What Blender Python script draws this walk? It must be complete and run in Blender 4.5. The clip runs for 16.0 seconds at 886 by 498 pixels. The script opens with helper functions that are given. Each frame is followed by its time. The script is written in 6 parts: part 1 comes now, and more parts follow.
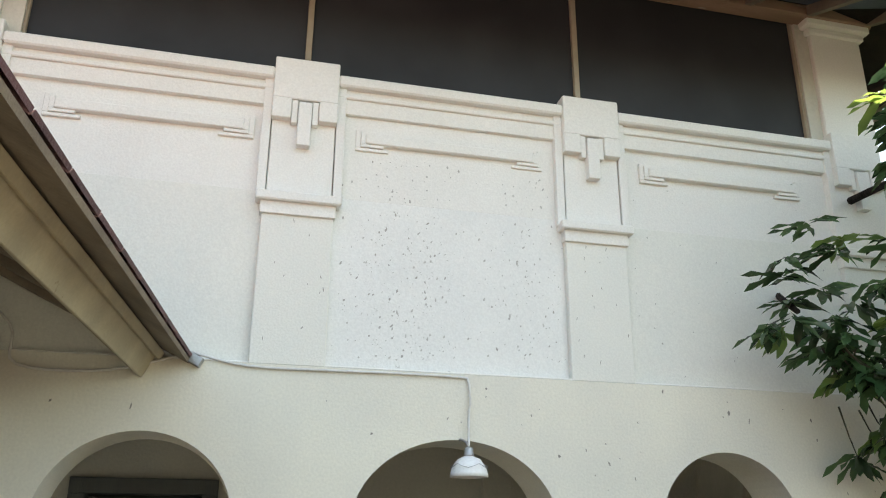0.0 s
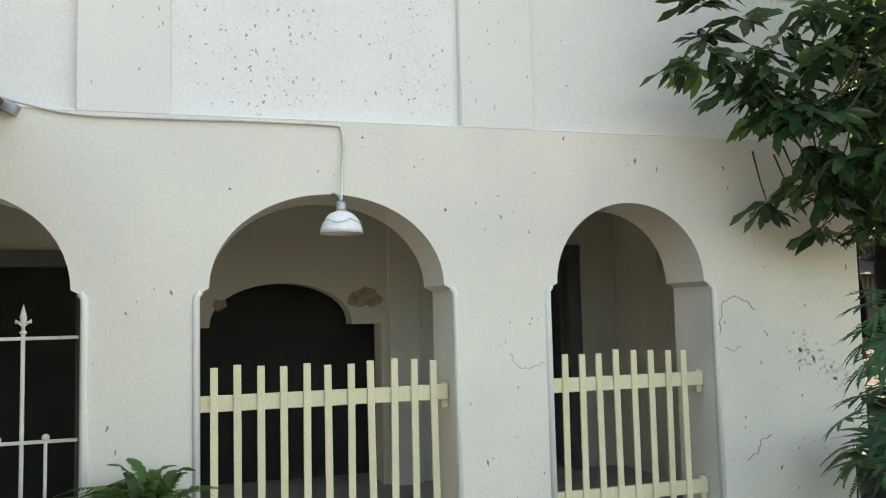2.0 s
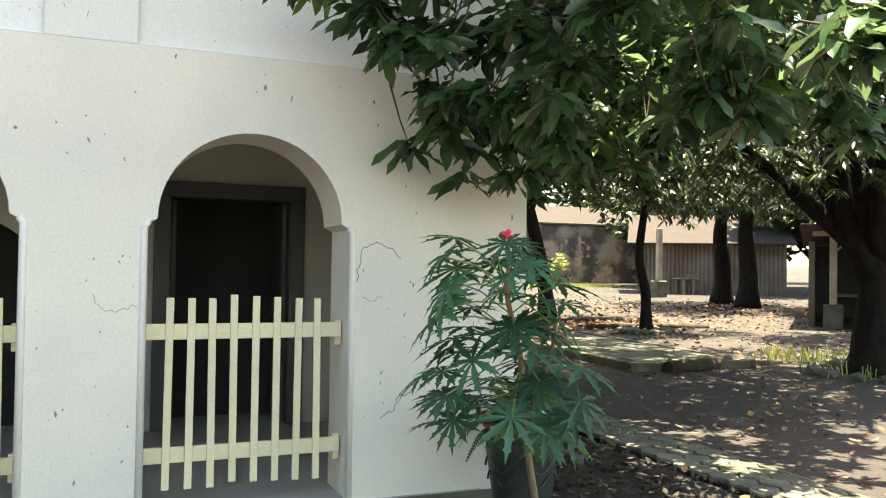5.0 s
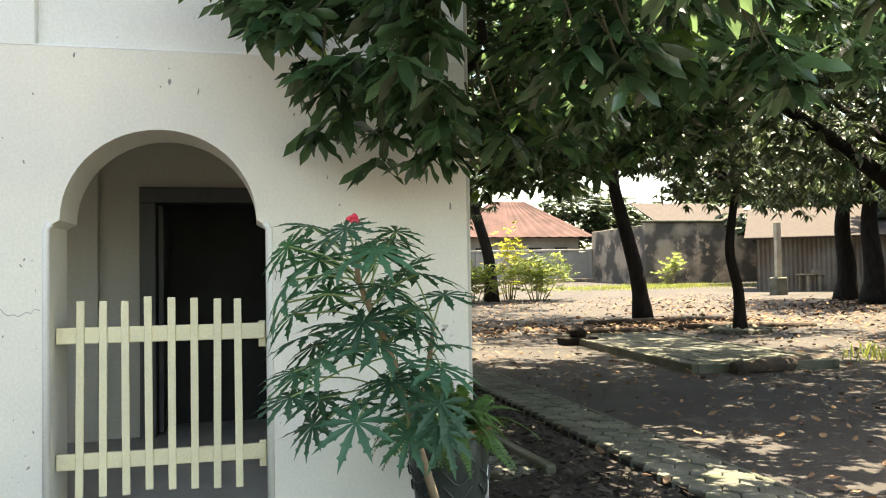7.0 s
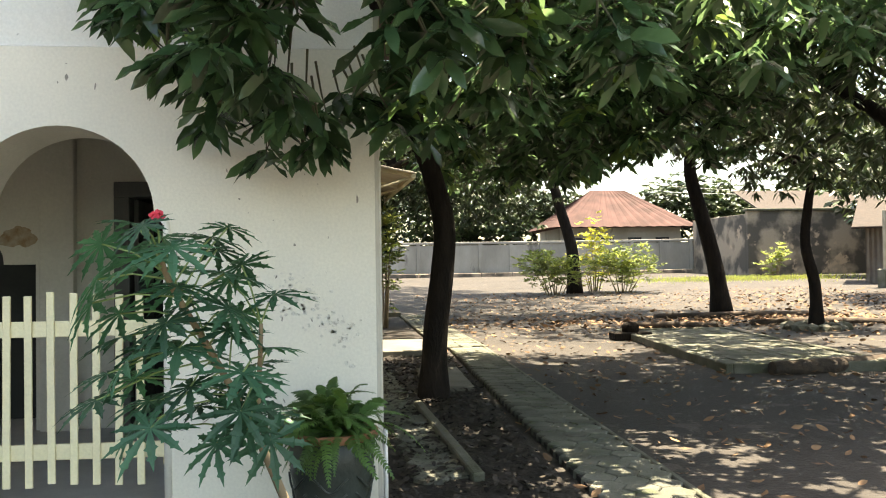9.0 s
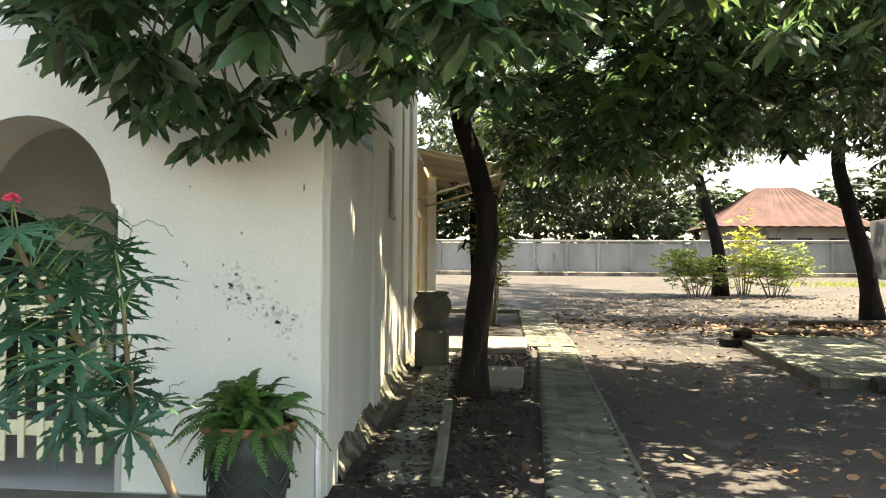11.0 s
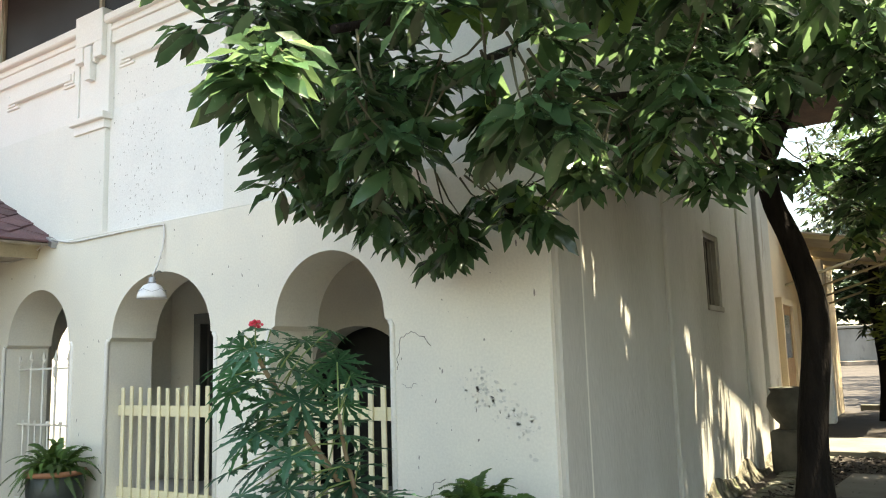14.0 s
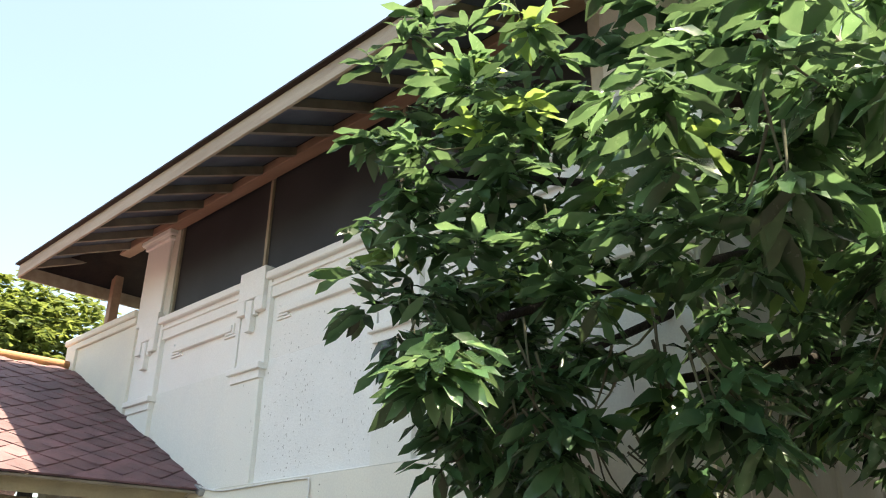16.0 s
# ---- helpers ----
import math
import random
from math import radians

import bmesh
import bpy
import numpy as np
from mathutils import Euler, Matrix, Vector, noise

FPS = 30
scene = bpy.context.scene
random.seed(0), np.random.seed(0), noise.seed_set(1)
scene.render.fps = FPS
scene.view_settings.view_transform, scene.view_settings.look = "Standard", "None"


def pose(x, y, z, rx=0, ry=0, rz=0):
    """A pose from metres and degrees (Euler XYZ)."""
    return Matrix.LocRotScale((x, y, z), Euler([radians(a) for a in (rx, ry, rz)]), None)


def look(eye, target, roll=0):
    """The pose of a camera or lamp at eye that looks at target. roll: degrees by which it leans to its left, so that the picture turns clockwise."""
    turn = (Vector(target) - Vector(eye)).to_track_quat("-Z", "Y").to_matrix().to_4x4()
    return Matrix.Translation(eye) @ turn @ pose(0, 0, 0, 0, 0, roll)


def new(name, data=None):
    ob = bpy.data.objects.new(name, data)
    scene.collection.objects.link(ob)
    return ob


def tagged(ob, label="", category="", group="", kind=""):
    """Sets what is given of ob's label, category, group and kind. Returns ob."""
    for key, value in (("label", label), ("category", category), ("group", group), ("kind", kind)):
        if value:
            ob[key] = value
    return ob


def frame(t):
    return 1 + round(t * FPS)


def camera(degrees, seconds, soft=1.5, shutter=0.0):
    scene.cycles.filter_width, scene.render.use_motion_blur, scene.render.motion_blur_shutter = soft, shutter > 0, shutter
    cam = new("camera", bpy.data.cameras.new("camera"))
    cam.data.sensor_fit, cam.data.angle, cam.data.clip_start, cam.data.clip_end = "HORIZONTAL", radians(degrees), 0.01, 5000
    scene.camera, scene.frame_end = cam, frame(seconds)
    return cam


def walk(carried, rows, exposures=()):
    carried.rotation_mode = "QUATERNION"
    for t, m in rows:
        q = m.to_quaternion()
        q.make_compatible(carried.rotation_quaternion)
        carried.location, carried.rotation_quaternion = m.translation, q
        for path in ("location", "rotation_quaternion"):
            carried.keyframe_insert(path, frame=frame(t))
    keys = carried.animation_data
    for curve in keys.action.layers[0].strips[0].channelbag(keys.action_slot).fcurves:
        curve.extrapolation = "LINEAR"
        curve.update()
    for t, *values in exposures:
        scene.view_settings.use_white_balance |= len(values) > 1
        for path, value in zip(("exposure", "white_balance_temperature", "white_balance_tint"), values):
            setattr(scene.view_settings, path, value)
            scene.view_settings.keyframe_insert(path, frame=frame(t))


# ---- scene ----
cam = camera(57.0, 16.0, 1.1)
PATH = [
    (0, (-1.421, -5.119, 1.595), (-0.974, -3.289, 2.269), 0.4),
    (0.5, (-1.308, -4.94, 1.54), (-0.868, -3.075, 2.111), 0.5),
    (1, (-1.219, -4.779, 1.563), (-0.75, -2.888, 2.014), 0.2),
    (1.5, (-1.031, -4.665, 1.51), (-0.526, -2.757, 1.837), -0.8),
    (2, (-0.782, -4.6, 1.513), (-0.209, -2.69, 1.668), -1.4),
    (2.5, (-0.534, -4.555, 1.534), (0.285, -2.732, 1.623), -1.5),
    (3, (-0.297, -4.504, 1.537), (0.755, -2.805, 1.605), -1.9),
    (3.5, (0.0, -4.529, 1.555), (1.084, -2.85, 1.624), -0.9),
    (3.7, (0.097, -4.528, 1.55), (1.178, -2.846, 1.616), -0.4),
    (5.8, (1.679, -4.841, 1.376), (2.256, -2.926, 1.426), -0.2),
    (6, (1.78, -4.779, 1.39), (2.357, -2.864, 1.448), -0.8),
    (6.5, (2.063, -4.792, 1.383), (2.599, -2.866, 1.446), -1.0),
    (7, (2.344, -4.756, 1.35), (2.797, -2.809, 1.412), -0.9),
    (7.5, (2.611, -4.672, 1.375), (3.028, -2.717, 1.433), -1.0),
    (8, (2.908, -4.628, 1.412), (3.234, -2.656, 1.459), -1.4),
    (8.5, (3.237, -4.699, 1.38), (3.48, -2.714, 1.416), -1.3),
    (9, (3.548, -4.701, 1.37), (3.735, -2.71, 1.411), -0.8),
    (9.5, (3.924, -4.636, 1.399), (3.959, -2.636, 1.439), -0.9),
    (9.6, (3.952, -4.604, 1.373), (3.973, -2.604, 1.413), -0.6),
    (9.7, (4.011, -4.577, 1.382), (4.014, -2.577, 1.421), -0.6),
    (11.8, (5.112, -4.249, 1.307), (4.762, -2.281, 1.351), -0.7),
    (12, (5.188, -4.172, 1.303), (4.791, -2.213, 1.359), -1.5),
    (12.5, (5.381, -4.126, 1.31), (4.72, -2.24, 1.382), -1.8),
    (13, (5.492, -4.043, 1.303), (4.653, -2.231, 1.408), -2.1),
    (13.5, (5.70, -4.07, 1.312), (4.68, -2.362, 1.512), -2.1),
    (14, (5.809, -4.190, 1.359), (4.668, -2.571, 1.639), -1.7),
    (14.5, (5.765, -4.21, 1.515), (4.513, -2.708, 1.955), -1.5),
    (15, (5.728, -4.20, 1.597), (4.442, -2.792, 2.193), -0.8),
    (15.5, (5.699, -4.188, 1.639), (4.393, -2.850, 2.349), 0.2),
    (16, (5.70, -4.32, 1.635), (4.42, -2.999, 2.437), 0.8),
]
walk(cam, [(t, look(eye, target, roll)) for t, eye, target, roll in PATH],
     [(0.0, 2.4, 8700, 3), (2.0, 2.45, 8800, 4), (4.0, 2.72, 8800, 5), (9.5, 2.68, 8800, 5), (12.5, 2.78, 8600, 4), (14.0, 2.65, 8600, 4), (15.0, 2.45, 8500, 3), (16.0, 2.12, 8300, 3)])

# ---------------- light ----------------
SUN_DIR = Vector((0.25, 0.12, 0.95)).normalized()
world = bpy.data.worlds.new("sky_world")
world.use_nodes = True
scene.world = world
_wn = world.node_tree
_sky = _wn.nodes.new("ShaderNodeTexSky")
_sky.sky_type = 'NISHITA'
_sky.sun_disc = False
_sky.sun_elevation = math.asin(SUN_DIR.z)
_sky.sun_rotation = math.atan2(SUN_DIR.x, SUN_DIR.y)
_sky.air_density, _sky.dust_density, _sky.ozone_density = 1.0, 2.0, 1.0
_bg = _wn.nodes["Background"]
_bg.inputs["Strength"].default_value = 0.115
_wn.links.new(_sky.outputs[0], _bg.inputs[0])
_sun = bpy.data.lights.new("sun", 'SUN')
_sun.energy, _sun.angle, _sun.color = 5.0, radians(0.5), (1.0, 0.96, 0.90)
sun_lamp = new("sun", _sun)
sun_lamp.matrix_world = look((20, 30, 60), Vector((20, 30, 60)) - SUN_DIR)

# ---------------- materials ----------------
def mat(name, c1, c2=None, rough=0.8, scale=3.0, fine=40.0, bump=0.2, metal=0.0, contrast=(0.35, 0.65),
        spots=None, spot_scale=6.0, spot_at=0.66, island=False, obj_random=0.0, spec=0.4, stretch=(1, 1, 1), trans=0.0):
    """Two-scale procedural surface: broad blotches, fine grain, optional stains with a shape of their own."""
    m = bpy.data.materials.new(name)
    m.use_nodes = True
    nt = m.node_tree
    N, L = nt.nodes, nt.links
    bsdf = N["Principled BSDF"]
    c2 = c2 or tuple(v * 0.8 for v in c1)
    tc = N.new("ShaderNodeTexCoord")
    mp = N.new("ShaderNodeMapping")
    mp.inputs["Scale"].default_value = stretch
    geo = N.new("ShaderNodeNewGeometry")
    L.new(geo.outputs["Position"], mp.inputs[0])
    a = N.new("ShaderNodeTexNoise")
    a.inputs["Scale"].default_value, a.inputs["Detail"].default_value = scale, 6
    b = N.new("ShaderNodeTexNoise")
    b.inputs["Scale"].default_value, b.inputs["Detail"].default_value = fine, 4
    L.new(mp.outputs[0], a.inputs[0]), L.new(mp.outputs[0], b.inputs[0])
    r = N.new("ShaderNodeMapRange")
    r.inputs[1].default_value, r.inputs[2].default_value = contrast
    L.new(a.outputs[0], r.inputs[0])
    mix = N.new("ShaderNodeMix")
    mix.data_type = 'RGBA'
    mix.inputs[6].default_value, mix.inputs[7].default_value = (*c1, 1), (*c2, 1)
    L.new(r.outputs[0], mix.inputs[0])
    col = mix.outputs[2]
    hv = N.new("ShaderNodeHueSaturation")
    hr = N.new("ShaderNodeMapRange")
    hr.inputs[3].default_value, hr.inputs[4].default_value = 0.88, 1.12
    L.new(b.outputs[0], hr.inputs[0])
    L.new(hr.outputs[0], hv.inputs["Value"]), L.new(col, hv.inputs["Color"])
    col = hv.outputs[0]
    if island or obj_random:
        rnd = geo.outputs["Random Per Island"] if island else N.new("ShaderNodeObjectInfo").outputs["Random"]
        h2 = N.new("ShaderNodeHueSaturation")
        q = N.new("ShaderNodeMapRange")
        k = obj_random or 0.3
        q.inputs[3].default_value, q.inputs[4].default_value = 1 - k, 1 + k
        L.new(rnd, q.inputs[0]), L.new(q.outputs[0], h2.inputs["Value"]), L.new(col, h2.inputs["Color"])
        col = h2.outputs[0]
    if spots:
        s = N.new("ShaderNodeTexNoise")
        s.inputs["Scale"].default_value, s.inputs["Detail"].default_value, s.inputs["Roughness"].default_value = spot_scale, 8, 0.65
        L.new(mp.outputs[0], s.inputs[0])
        t = N.new("ShaderNodeMapRange")
        t.inputs[1].default_value, t.inputs[2].default_value = spot_at, spot_at + 0.04
        L.new(s.outputs[0], t.inputs[0])
        mx = N.new("ShaderNodeMix")
        mx.data_type = 'RGBA'
        mx.inputs[7].default_value = (*spots, 1)
        L.new(t.outputs[0], mx.inputs[0]), L.new(col, mx.inputs[6])
        col = mx.outputs[2]
    L.new(col, bsdf.inputs["Base Color"])
    rr = N.new("ShaderNodeMapRange")
    rr.inputs[3].default_value, rr.inputs[4].default_value = max(0.02, rough - 0.1), min(1, rough + 0.1)
    L.new(b.outputs[0], rr.inputs[0]), L.new(rr.outputs[0], bsdf.inputs["Roughness"])
    bsdf.inputs["Metallic"].default_value = metal
    bsdf.inputs["Specular IOR Level"].default_value = spec
    bp = N.new("ShaderNodeBump")
    bp.inputs["Strength"].default_value, bp.inputs["Distance"].default_value = bump, 0.02
    ad = N.new("ShaderNodeMath")
    ad.operation = 'ADD'
    L.new(a.outputs[0], ad.inputs[0]), L.new(b.outputs[0], ad.inputs[1])
    L.new(ad.outputs[0], bp.inputs["Height"]), L.new(bp.outputs[0], bsdf.inputs["Normal"])
    if trans:
        tr = N.new("ShaderNodeBsdfTranslucent")
        hb = N.new("ShaderNodeHueSaturation")
        hb.inputs["Hue"].default_value, hb.inputs["Value"].default_value = 0.45, 2.7
        L.new(col, hb.inputs["Color"]), L.new(hb.outputs[0], tr.inputs[0])
        ms = N.new("ShaderNodeMixShader")
        ms.inputs[0].default_value = trans
        out = N["Material Output"]
        L.new(bsdf.outputs[0], ms.inputs[1]), L.new(tr.outputs[0], ms.inputs[2]), L.new(ms.outputs[0], out.inputs[0])
    return m

M_CREAM = mat("cream_limewash", (0.80, 0.765, 0.66), (0.72, 0.70, 0.625), 0.9, 1.3, 60, 0.1, spots=(0.66, 0.64, 0.58), spot_scale=2.2, spot_at=0.68)
M_WHITE = mat("white_limewash", (0.82, 0.81, 0.77), (0.79, 0.78, 0.74), 0.9, 1.6, 70, 0.15, spots=(0.68, 0.68, 0.64), spot_scale=5.0, spot_at=0.7)
M_PEEL = mat("peeling_white_limewash", (0.82, 0.82, 0.79), (0.78, 0.785, 0.76), 0.9, 2.2, 70, 0.15, spots=(0.56, 0.55, 0.52), spot_scale=11.0, spot_at=0.665)
M_PATCH = mat("repainted_cool_white", (0.79, 0.78, 0.72), (0.76, 0.76, 0.71), 0.9, 2.0, 70, 0.15)
# White like the front; the tree shade on this side is in the grey.
M_SIDE = mat("shade_grey_render", (0.52, 0.505, 0.455), (0.41, 0.395, 0.345), 0.9, 1.3, 40, 0.4, spots=(0.31, 0.28, 0.23), spot_scale=2.2, spot_at=0.62, stretch=(1, 1, 0.3))
M_BASE = mat("damp_mossy_plinth", (0.17, 0.155, 0.115), (0.05, 0.046, 0.030), 0.95, 6.0, 50, 0.9, contrast=(0.42, 0.58), spots=(0.075, 0.095, 0.04), spot_scale=5, spot_at=0.58)
M_INNER = mat("grey_inner_plaster", (0.60, 0.58, 0.51), (0.54, 0.52, 0.46), 0.9, 1.4, 40, 0.2, spots=(0.40, 0.36, 0.28), spot_scale=2.0, spot_at=0.68)
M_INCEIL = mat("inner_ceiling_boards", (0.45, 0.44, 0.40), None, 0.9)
M_CONC = mat("grey_screed_floor", (0.40, 0.40, 0.385), (0.32, 0.32, 0.31), 0.7, 2, 50, 0.2)
M_GATE = mat("cream_gate_paint", (0.78, 0.71, 0.47), (0.72, 0.66, 0.45), 0.55, 4, 60, 0.15, spots=(0.45, 0.38, 0.26), spot_scale=9, spot_at=0.71, obj_random=0.05)
M_IRON = mat("white_painted_iron", (0.78, 0.76, 0.70), (0.70, 0.68, 0.60), 0.5, 9, 60, 0.2, spots=(0.35, 0.20, 0.10), spot_scale=18, spot_at=0.7)
M_DARKWOOD = mat("dark_grey_door_paint", (0.10, 0.105, 0.10), (0.075, 0.08, 0.08), 0.55, 2, 30, 0.2, stretch=(4, 4, 0.6))
# Near-black in place of room shade: alcove, door rooms, wall behind the screens.
M_DARKIN = mat("unlit_dark_plaster", (0.045, 0.047, 0.045), (0.03, 0.032, 0.03), 0.9, 2, 30, 0.2)
M_LAMP = mat("white_enamel_shade", (0.83, 0.84, 0.84), (0.80, 0.81, 0.82), 0.3, 6, 60, 0.03)
M_STEEL = mat("dull_steel", (0.42, 0.43, 0.44), None, 0.4, 8, 60, 0.1, metal=0.8)
M_CABLE = mat("white_cable", (0.74, 0.73, 0.70), None, 0.5, 8, 60, 0.05)
M_SCREEN = mat("dark_insect_mesh", (0.044, 0.046, 0.050), (0.032, 0.033, 0.036), 0.45, 1.5, 300, 0.1, spec=0.25)
M_BEAM = mat("red_brown_painted_timber", (0.36, 0.235, 0.17), (0.28, 0.18, 0.13), 0.7, 3, 40, 0.3, stretch=(0.5, 3, 3), spots=(0.42, 0.36, 0.30), spot_scale=6, spot_at=0.66)
M_FASCIA = mat("faded_brown_fascia", (0.44, 0.37, 0.29), (0.34, 0.275, 0.21), 0.75, 3, 40, 0.3, stretch=(0.4, 3, 3))
M_RAFTER = mat("bare_rafter_wood", (0.30, 0.25, 0.19), (0.20, 0.165, 0.13), 0.8, 4, 50, 0.3)
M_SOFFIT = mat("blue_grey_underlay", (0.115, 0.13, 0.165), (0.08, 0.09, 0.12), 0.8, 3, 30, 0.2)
M_CREAMWOOD = mat("cream_painted_board", (0.52, 0.46, 0.32), (0.40, 0.35, 0.25), 0.7, 3, 50, 0.25, spots=(0.34, 0.28, 0.19), spot_scale=5, spot_at=0.67)
M_TILE = mat("purple_red_diamond_tile", (0.165, 0.085, 0.092), (0.105, 0.06, 0.066), 0.65, 5, 60, 0.4, spots=(0.085, 0.065, 0.065), spot_scale=4, spot_at=0.64, obj_random=0.22)
M_TILEI = mat("purple_red_diamond_tile_rest", (0.165, 0.085, 0.092), (0.105, 0.06, 0.066), 0.65, 5, 60, 0.4, spots=(0.085, 0.065, 0.065), spot_scale=4, spot_at=0.64, island=True)
M_RIDGE = mat("orange_ridge_mortar", (0.50, 0.25, 0.12), (0.38, 0.20, 0.11), 0.85, 5, 50, 0.4)
M_ROOF = mat("dark_clay_roof", (0.045, 0.032, 0.027), (0.028, 0.022, 0.020), 0.9, 5, 30, 0.5)
M_GROUND = mat("packed_brown_earth", (0.047, 0.040, 0.036), (0.030, 0.026, 0.024), 0.95, 0.45, 30, 0.9, spots=(0.070, 0.060, 0.052), spot_scale=2.3, spot_at=0.58)
M_BED = mat("dark_leafy_soil", (0.026, 0.021, 0.017), (0.014, 0.011, 0.009), 0.95, 3, 40, 0.9)
M_PAVER = mat("worn_concrete_paver", (0.130, 0.128, 0.106), (0.075, 0.079, 0.060), 0.95, 4, 60, 0.7, spots=(0.075, 0.088, 0.048), spot_scale=4, spot_at=0.60, obj_random=0.2)
M_KERB = mat("mossy_concrete_kerb", (0.14, 0.133, 0.11), (0.07, 0.074, 0.05), 0.95, 3, 50, 0.6, spots=(0.11, 0.11, 0.06), spot_scale=5, spot_at=0.62)
M_SLAB = mat("pale_concrete_step", (0.15, 0.143, 0.123), (0.10, 0.096, 0.08), 0.9, 2, 50, 0.3)
M_BARK = mat("dark_mango_bark", (0.022, 0.017, 0.014), (0.010, 0.008, 0.007), 0.95, 9, 50, 1.0, stretch=(1, 1, 0.3), spec=0.15)
M_TWIG = mat("green_brown_twig", (0.085, 0.085, 0.045), (0.055, 0.048, 0.03), 0.85, 8, 40, 0.3)
M_LEAF = mat("glossy_mango_leaf", (0.044, 0.097, 0.041), (0.028, 0.069, 0.031), 0.24, 6, 30, 0.15, island=True, obj_random=0.6, spec=0.8, trans=0.36)
# Darker, less translucent copy of the mango leaf; crown shade is in the colour.
M_LEAFSHADE = mat("shade_dark_mango_leaf", (0.030, 0.056, 0.020), (0.018, 0.036, 0.014), 0.42, 6, 30, 0.15, island=True, obj_random=0.5, spec=0.35, trans=0.16)
M_LEAFNEW = mat("young_light_leaf", (0.085, 0.170, 0.042), (0.060, 0.130, 0.036), 0.4, 6, 30, 0.1, island=True, obj_random=0.25, trans=0.4)
M_LEAFFAR = mat("sunlit_far_leaf", (0.078, 0.122, 0.030), (0.046, 0.080, 0.022), 0.55, 1.2, 10, 0.1, island=True, obj_random=0.45, trans=0.35)
M_BUSH = mat("yellow_green_bush_leaf", (0.17, 0.23, 0.06), (0.10, 0.16, 0.045), 0.55, 2, 10, 0.1, island=True, obj_random=0.4, trans=0.35)
M_JATRO = mat("blue_green_palmate_leaf", (0.046, 0.128, 0.072), (0.028, 0.085, 0.050), 0.45, 6, 30, 0.1, obj_random=0.4, trans=0.28)
M_STEM = mat("pale_brown_stem", (0.30, 0.23, 0.15), (0.21, 0.16, 0.10), 0.85, 8, 40, 0.3)
M_GSTEM = mat("pale_green_stalk", (0.22, 0.30, 0.11), None, 0.6, 8, 40, 0.1)
M_FLOWER = mat("coral_red_petal", (0.75, 0.06, 0.09), (0.60, 0.04, 0.08), 0.5, 20, 60, 0.1)
M_FERN = mat("bright_fern_frond", (0.070, 0.150, 0.036), (0.042, 0.100, 0.026), 0.5, 9, 30, 0.1, obj_random=0.45, trans=0.25)
M_POT = mat("black_green_glazed_pot", (0.028, 0.036, 0.033), (0.045, 0.055, 0.048), 0.38, 5, 40, 0.2)
M_RIM = mat("terracotta_rim", (0.36, 0.17, 0.09), (0.26, 0.12, 0.07), 0.8, 6, 40, 0.3)
M_URN = mat("weathered_stone_urn", (0.085, 0.080, 0.066), (0.045, 0.043, 0.035), 0.9, 5, 50, 0.5)
M_FENCE = mat("grey_white_fence_wall", (0.32, 0.305, 0.275), (0.21, 0.198, 0.175), 0.9, 0.5, 12, 0.2, spots=(0.15, 0.14, 0.125), spot_scale=0.55, spot_at=0.62, stretch=(1, 1, 0.4))
M_OLDWALL = mat("decayed_plaster_wall", (0.30, 0.24, 0.185), (0.075, 0.065, 0.055), 0.95, 0.7, 10, 0.4, contrast=(0.42, 0.56), spots=(0.40, 0.30, 0.22), spot_scale=0.8, spot_at=0.58)
M_REDROOF = mat("red_corrugated_roof", (0.088, 0.050, 0.047), (0.055, 0.034, 0.032), 0.85, 0.8, 12, 0.2, spec=0.1)
M_ZINC = mat("rusty_corrugated_zinc", (0.20, 0.18, 0.16), (0.13, 0.10, 0.08), 0.6, 0.9, 10, 0.2, metal=0.2)
# Near-black so the open shed looks dark inside; shade is in the colour.
M_SHADEIN = mat("shed_shade_wall", (0.055, 0.055, 0.055), (0.035, 0.035, 0.034), 0.9, 0.6, 8, 0.1)
M_POST = mat("pale_shed_post", (0.42, 0.37, 0.29), (0.32, 0.27, 0.20), 0.8, 3, 30, 0.2)
M_OCHRE = mat("ochre_door_timber", (0.32, 0.19, 0.09), (0.24, 0.14, 0.07), 0.65, 3, 40, 0.3, stretch=(3, 3, 0.5))
M_OCHREWALL = mat("warm_cream_wall", (0.62, 0.50, 0.33), (0.52, 0.42, 0.29), 0.85, 1.5, 40, 0.2)
M_AWN = mat("faded_awning_sheet", (0.38, 0.33, 0.26), (0.28, 0.24, 0.19), 0.6, 2, 40, 0.2)
M_LITTER = mat("dry_fallen_leaf", (0.20, 0.115, 0.062), (0.12, 0.072, 0.042), 0.85, 3, 20, 0.1, island=True, obj_random=0.5)
M_LITTERDARK = mat("dark_rotting_leaf", (0.045, 0.036, 0.030), (0.014, 0.011, 0.009), 0.85, 3, 20, 0.1, island=True, obj_random=0.5)
M_GRASS = mat("sunlit_weed_blade", (0.20, 0.26, 0.06), (0.14, 0.20, 0.05), 0.7, 3, 20, 0.1, island=True, obj_random=0.35, trans=0.3)
M_GLASS = mat("dark_pane", (0.03, 0.034, 0.036), (0.05, 0.05, 0.05), 0.15, 3, 20, 0.02)
M_FRAMEW = mat("grey_window_frame", (0.30, 0.28, 0.23), (0.22, 0.20, 0.17), 0.7, 4, 40, 0.2)
M_PVC = mat("white_pvc", (0.78, 0.78, 0.76), None, 0.4, 4, 40, 0.05)
M_PICFRAME = mat("dark_brown_picture_frame", (0.06, 0.042, 0.03), None, 0.4, 6, 60, 0.1)
M_PICMAT = mat("cream_picture_mount", (0.75, 0.72, 0.62), None, 0.8, 4, 40, 0.05)
M_PIC_SKY = mat("painted_teal_sky", (0.12, 0.24, 0.27), (0.20, 0.30, 0.30), 0.6, 3, 30, 0.05)
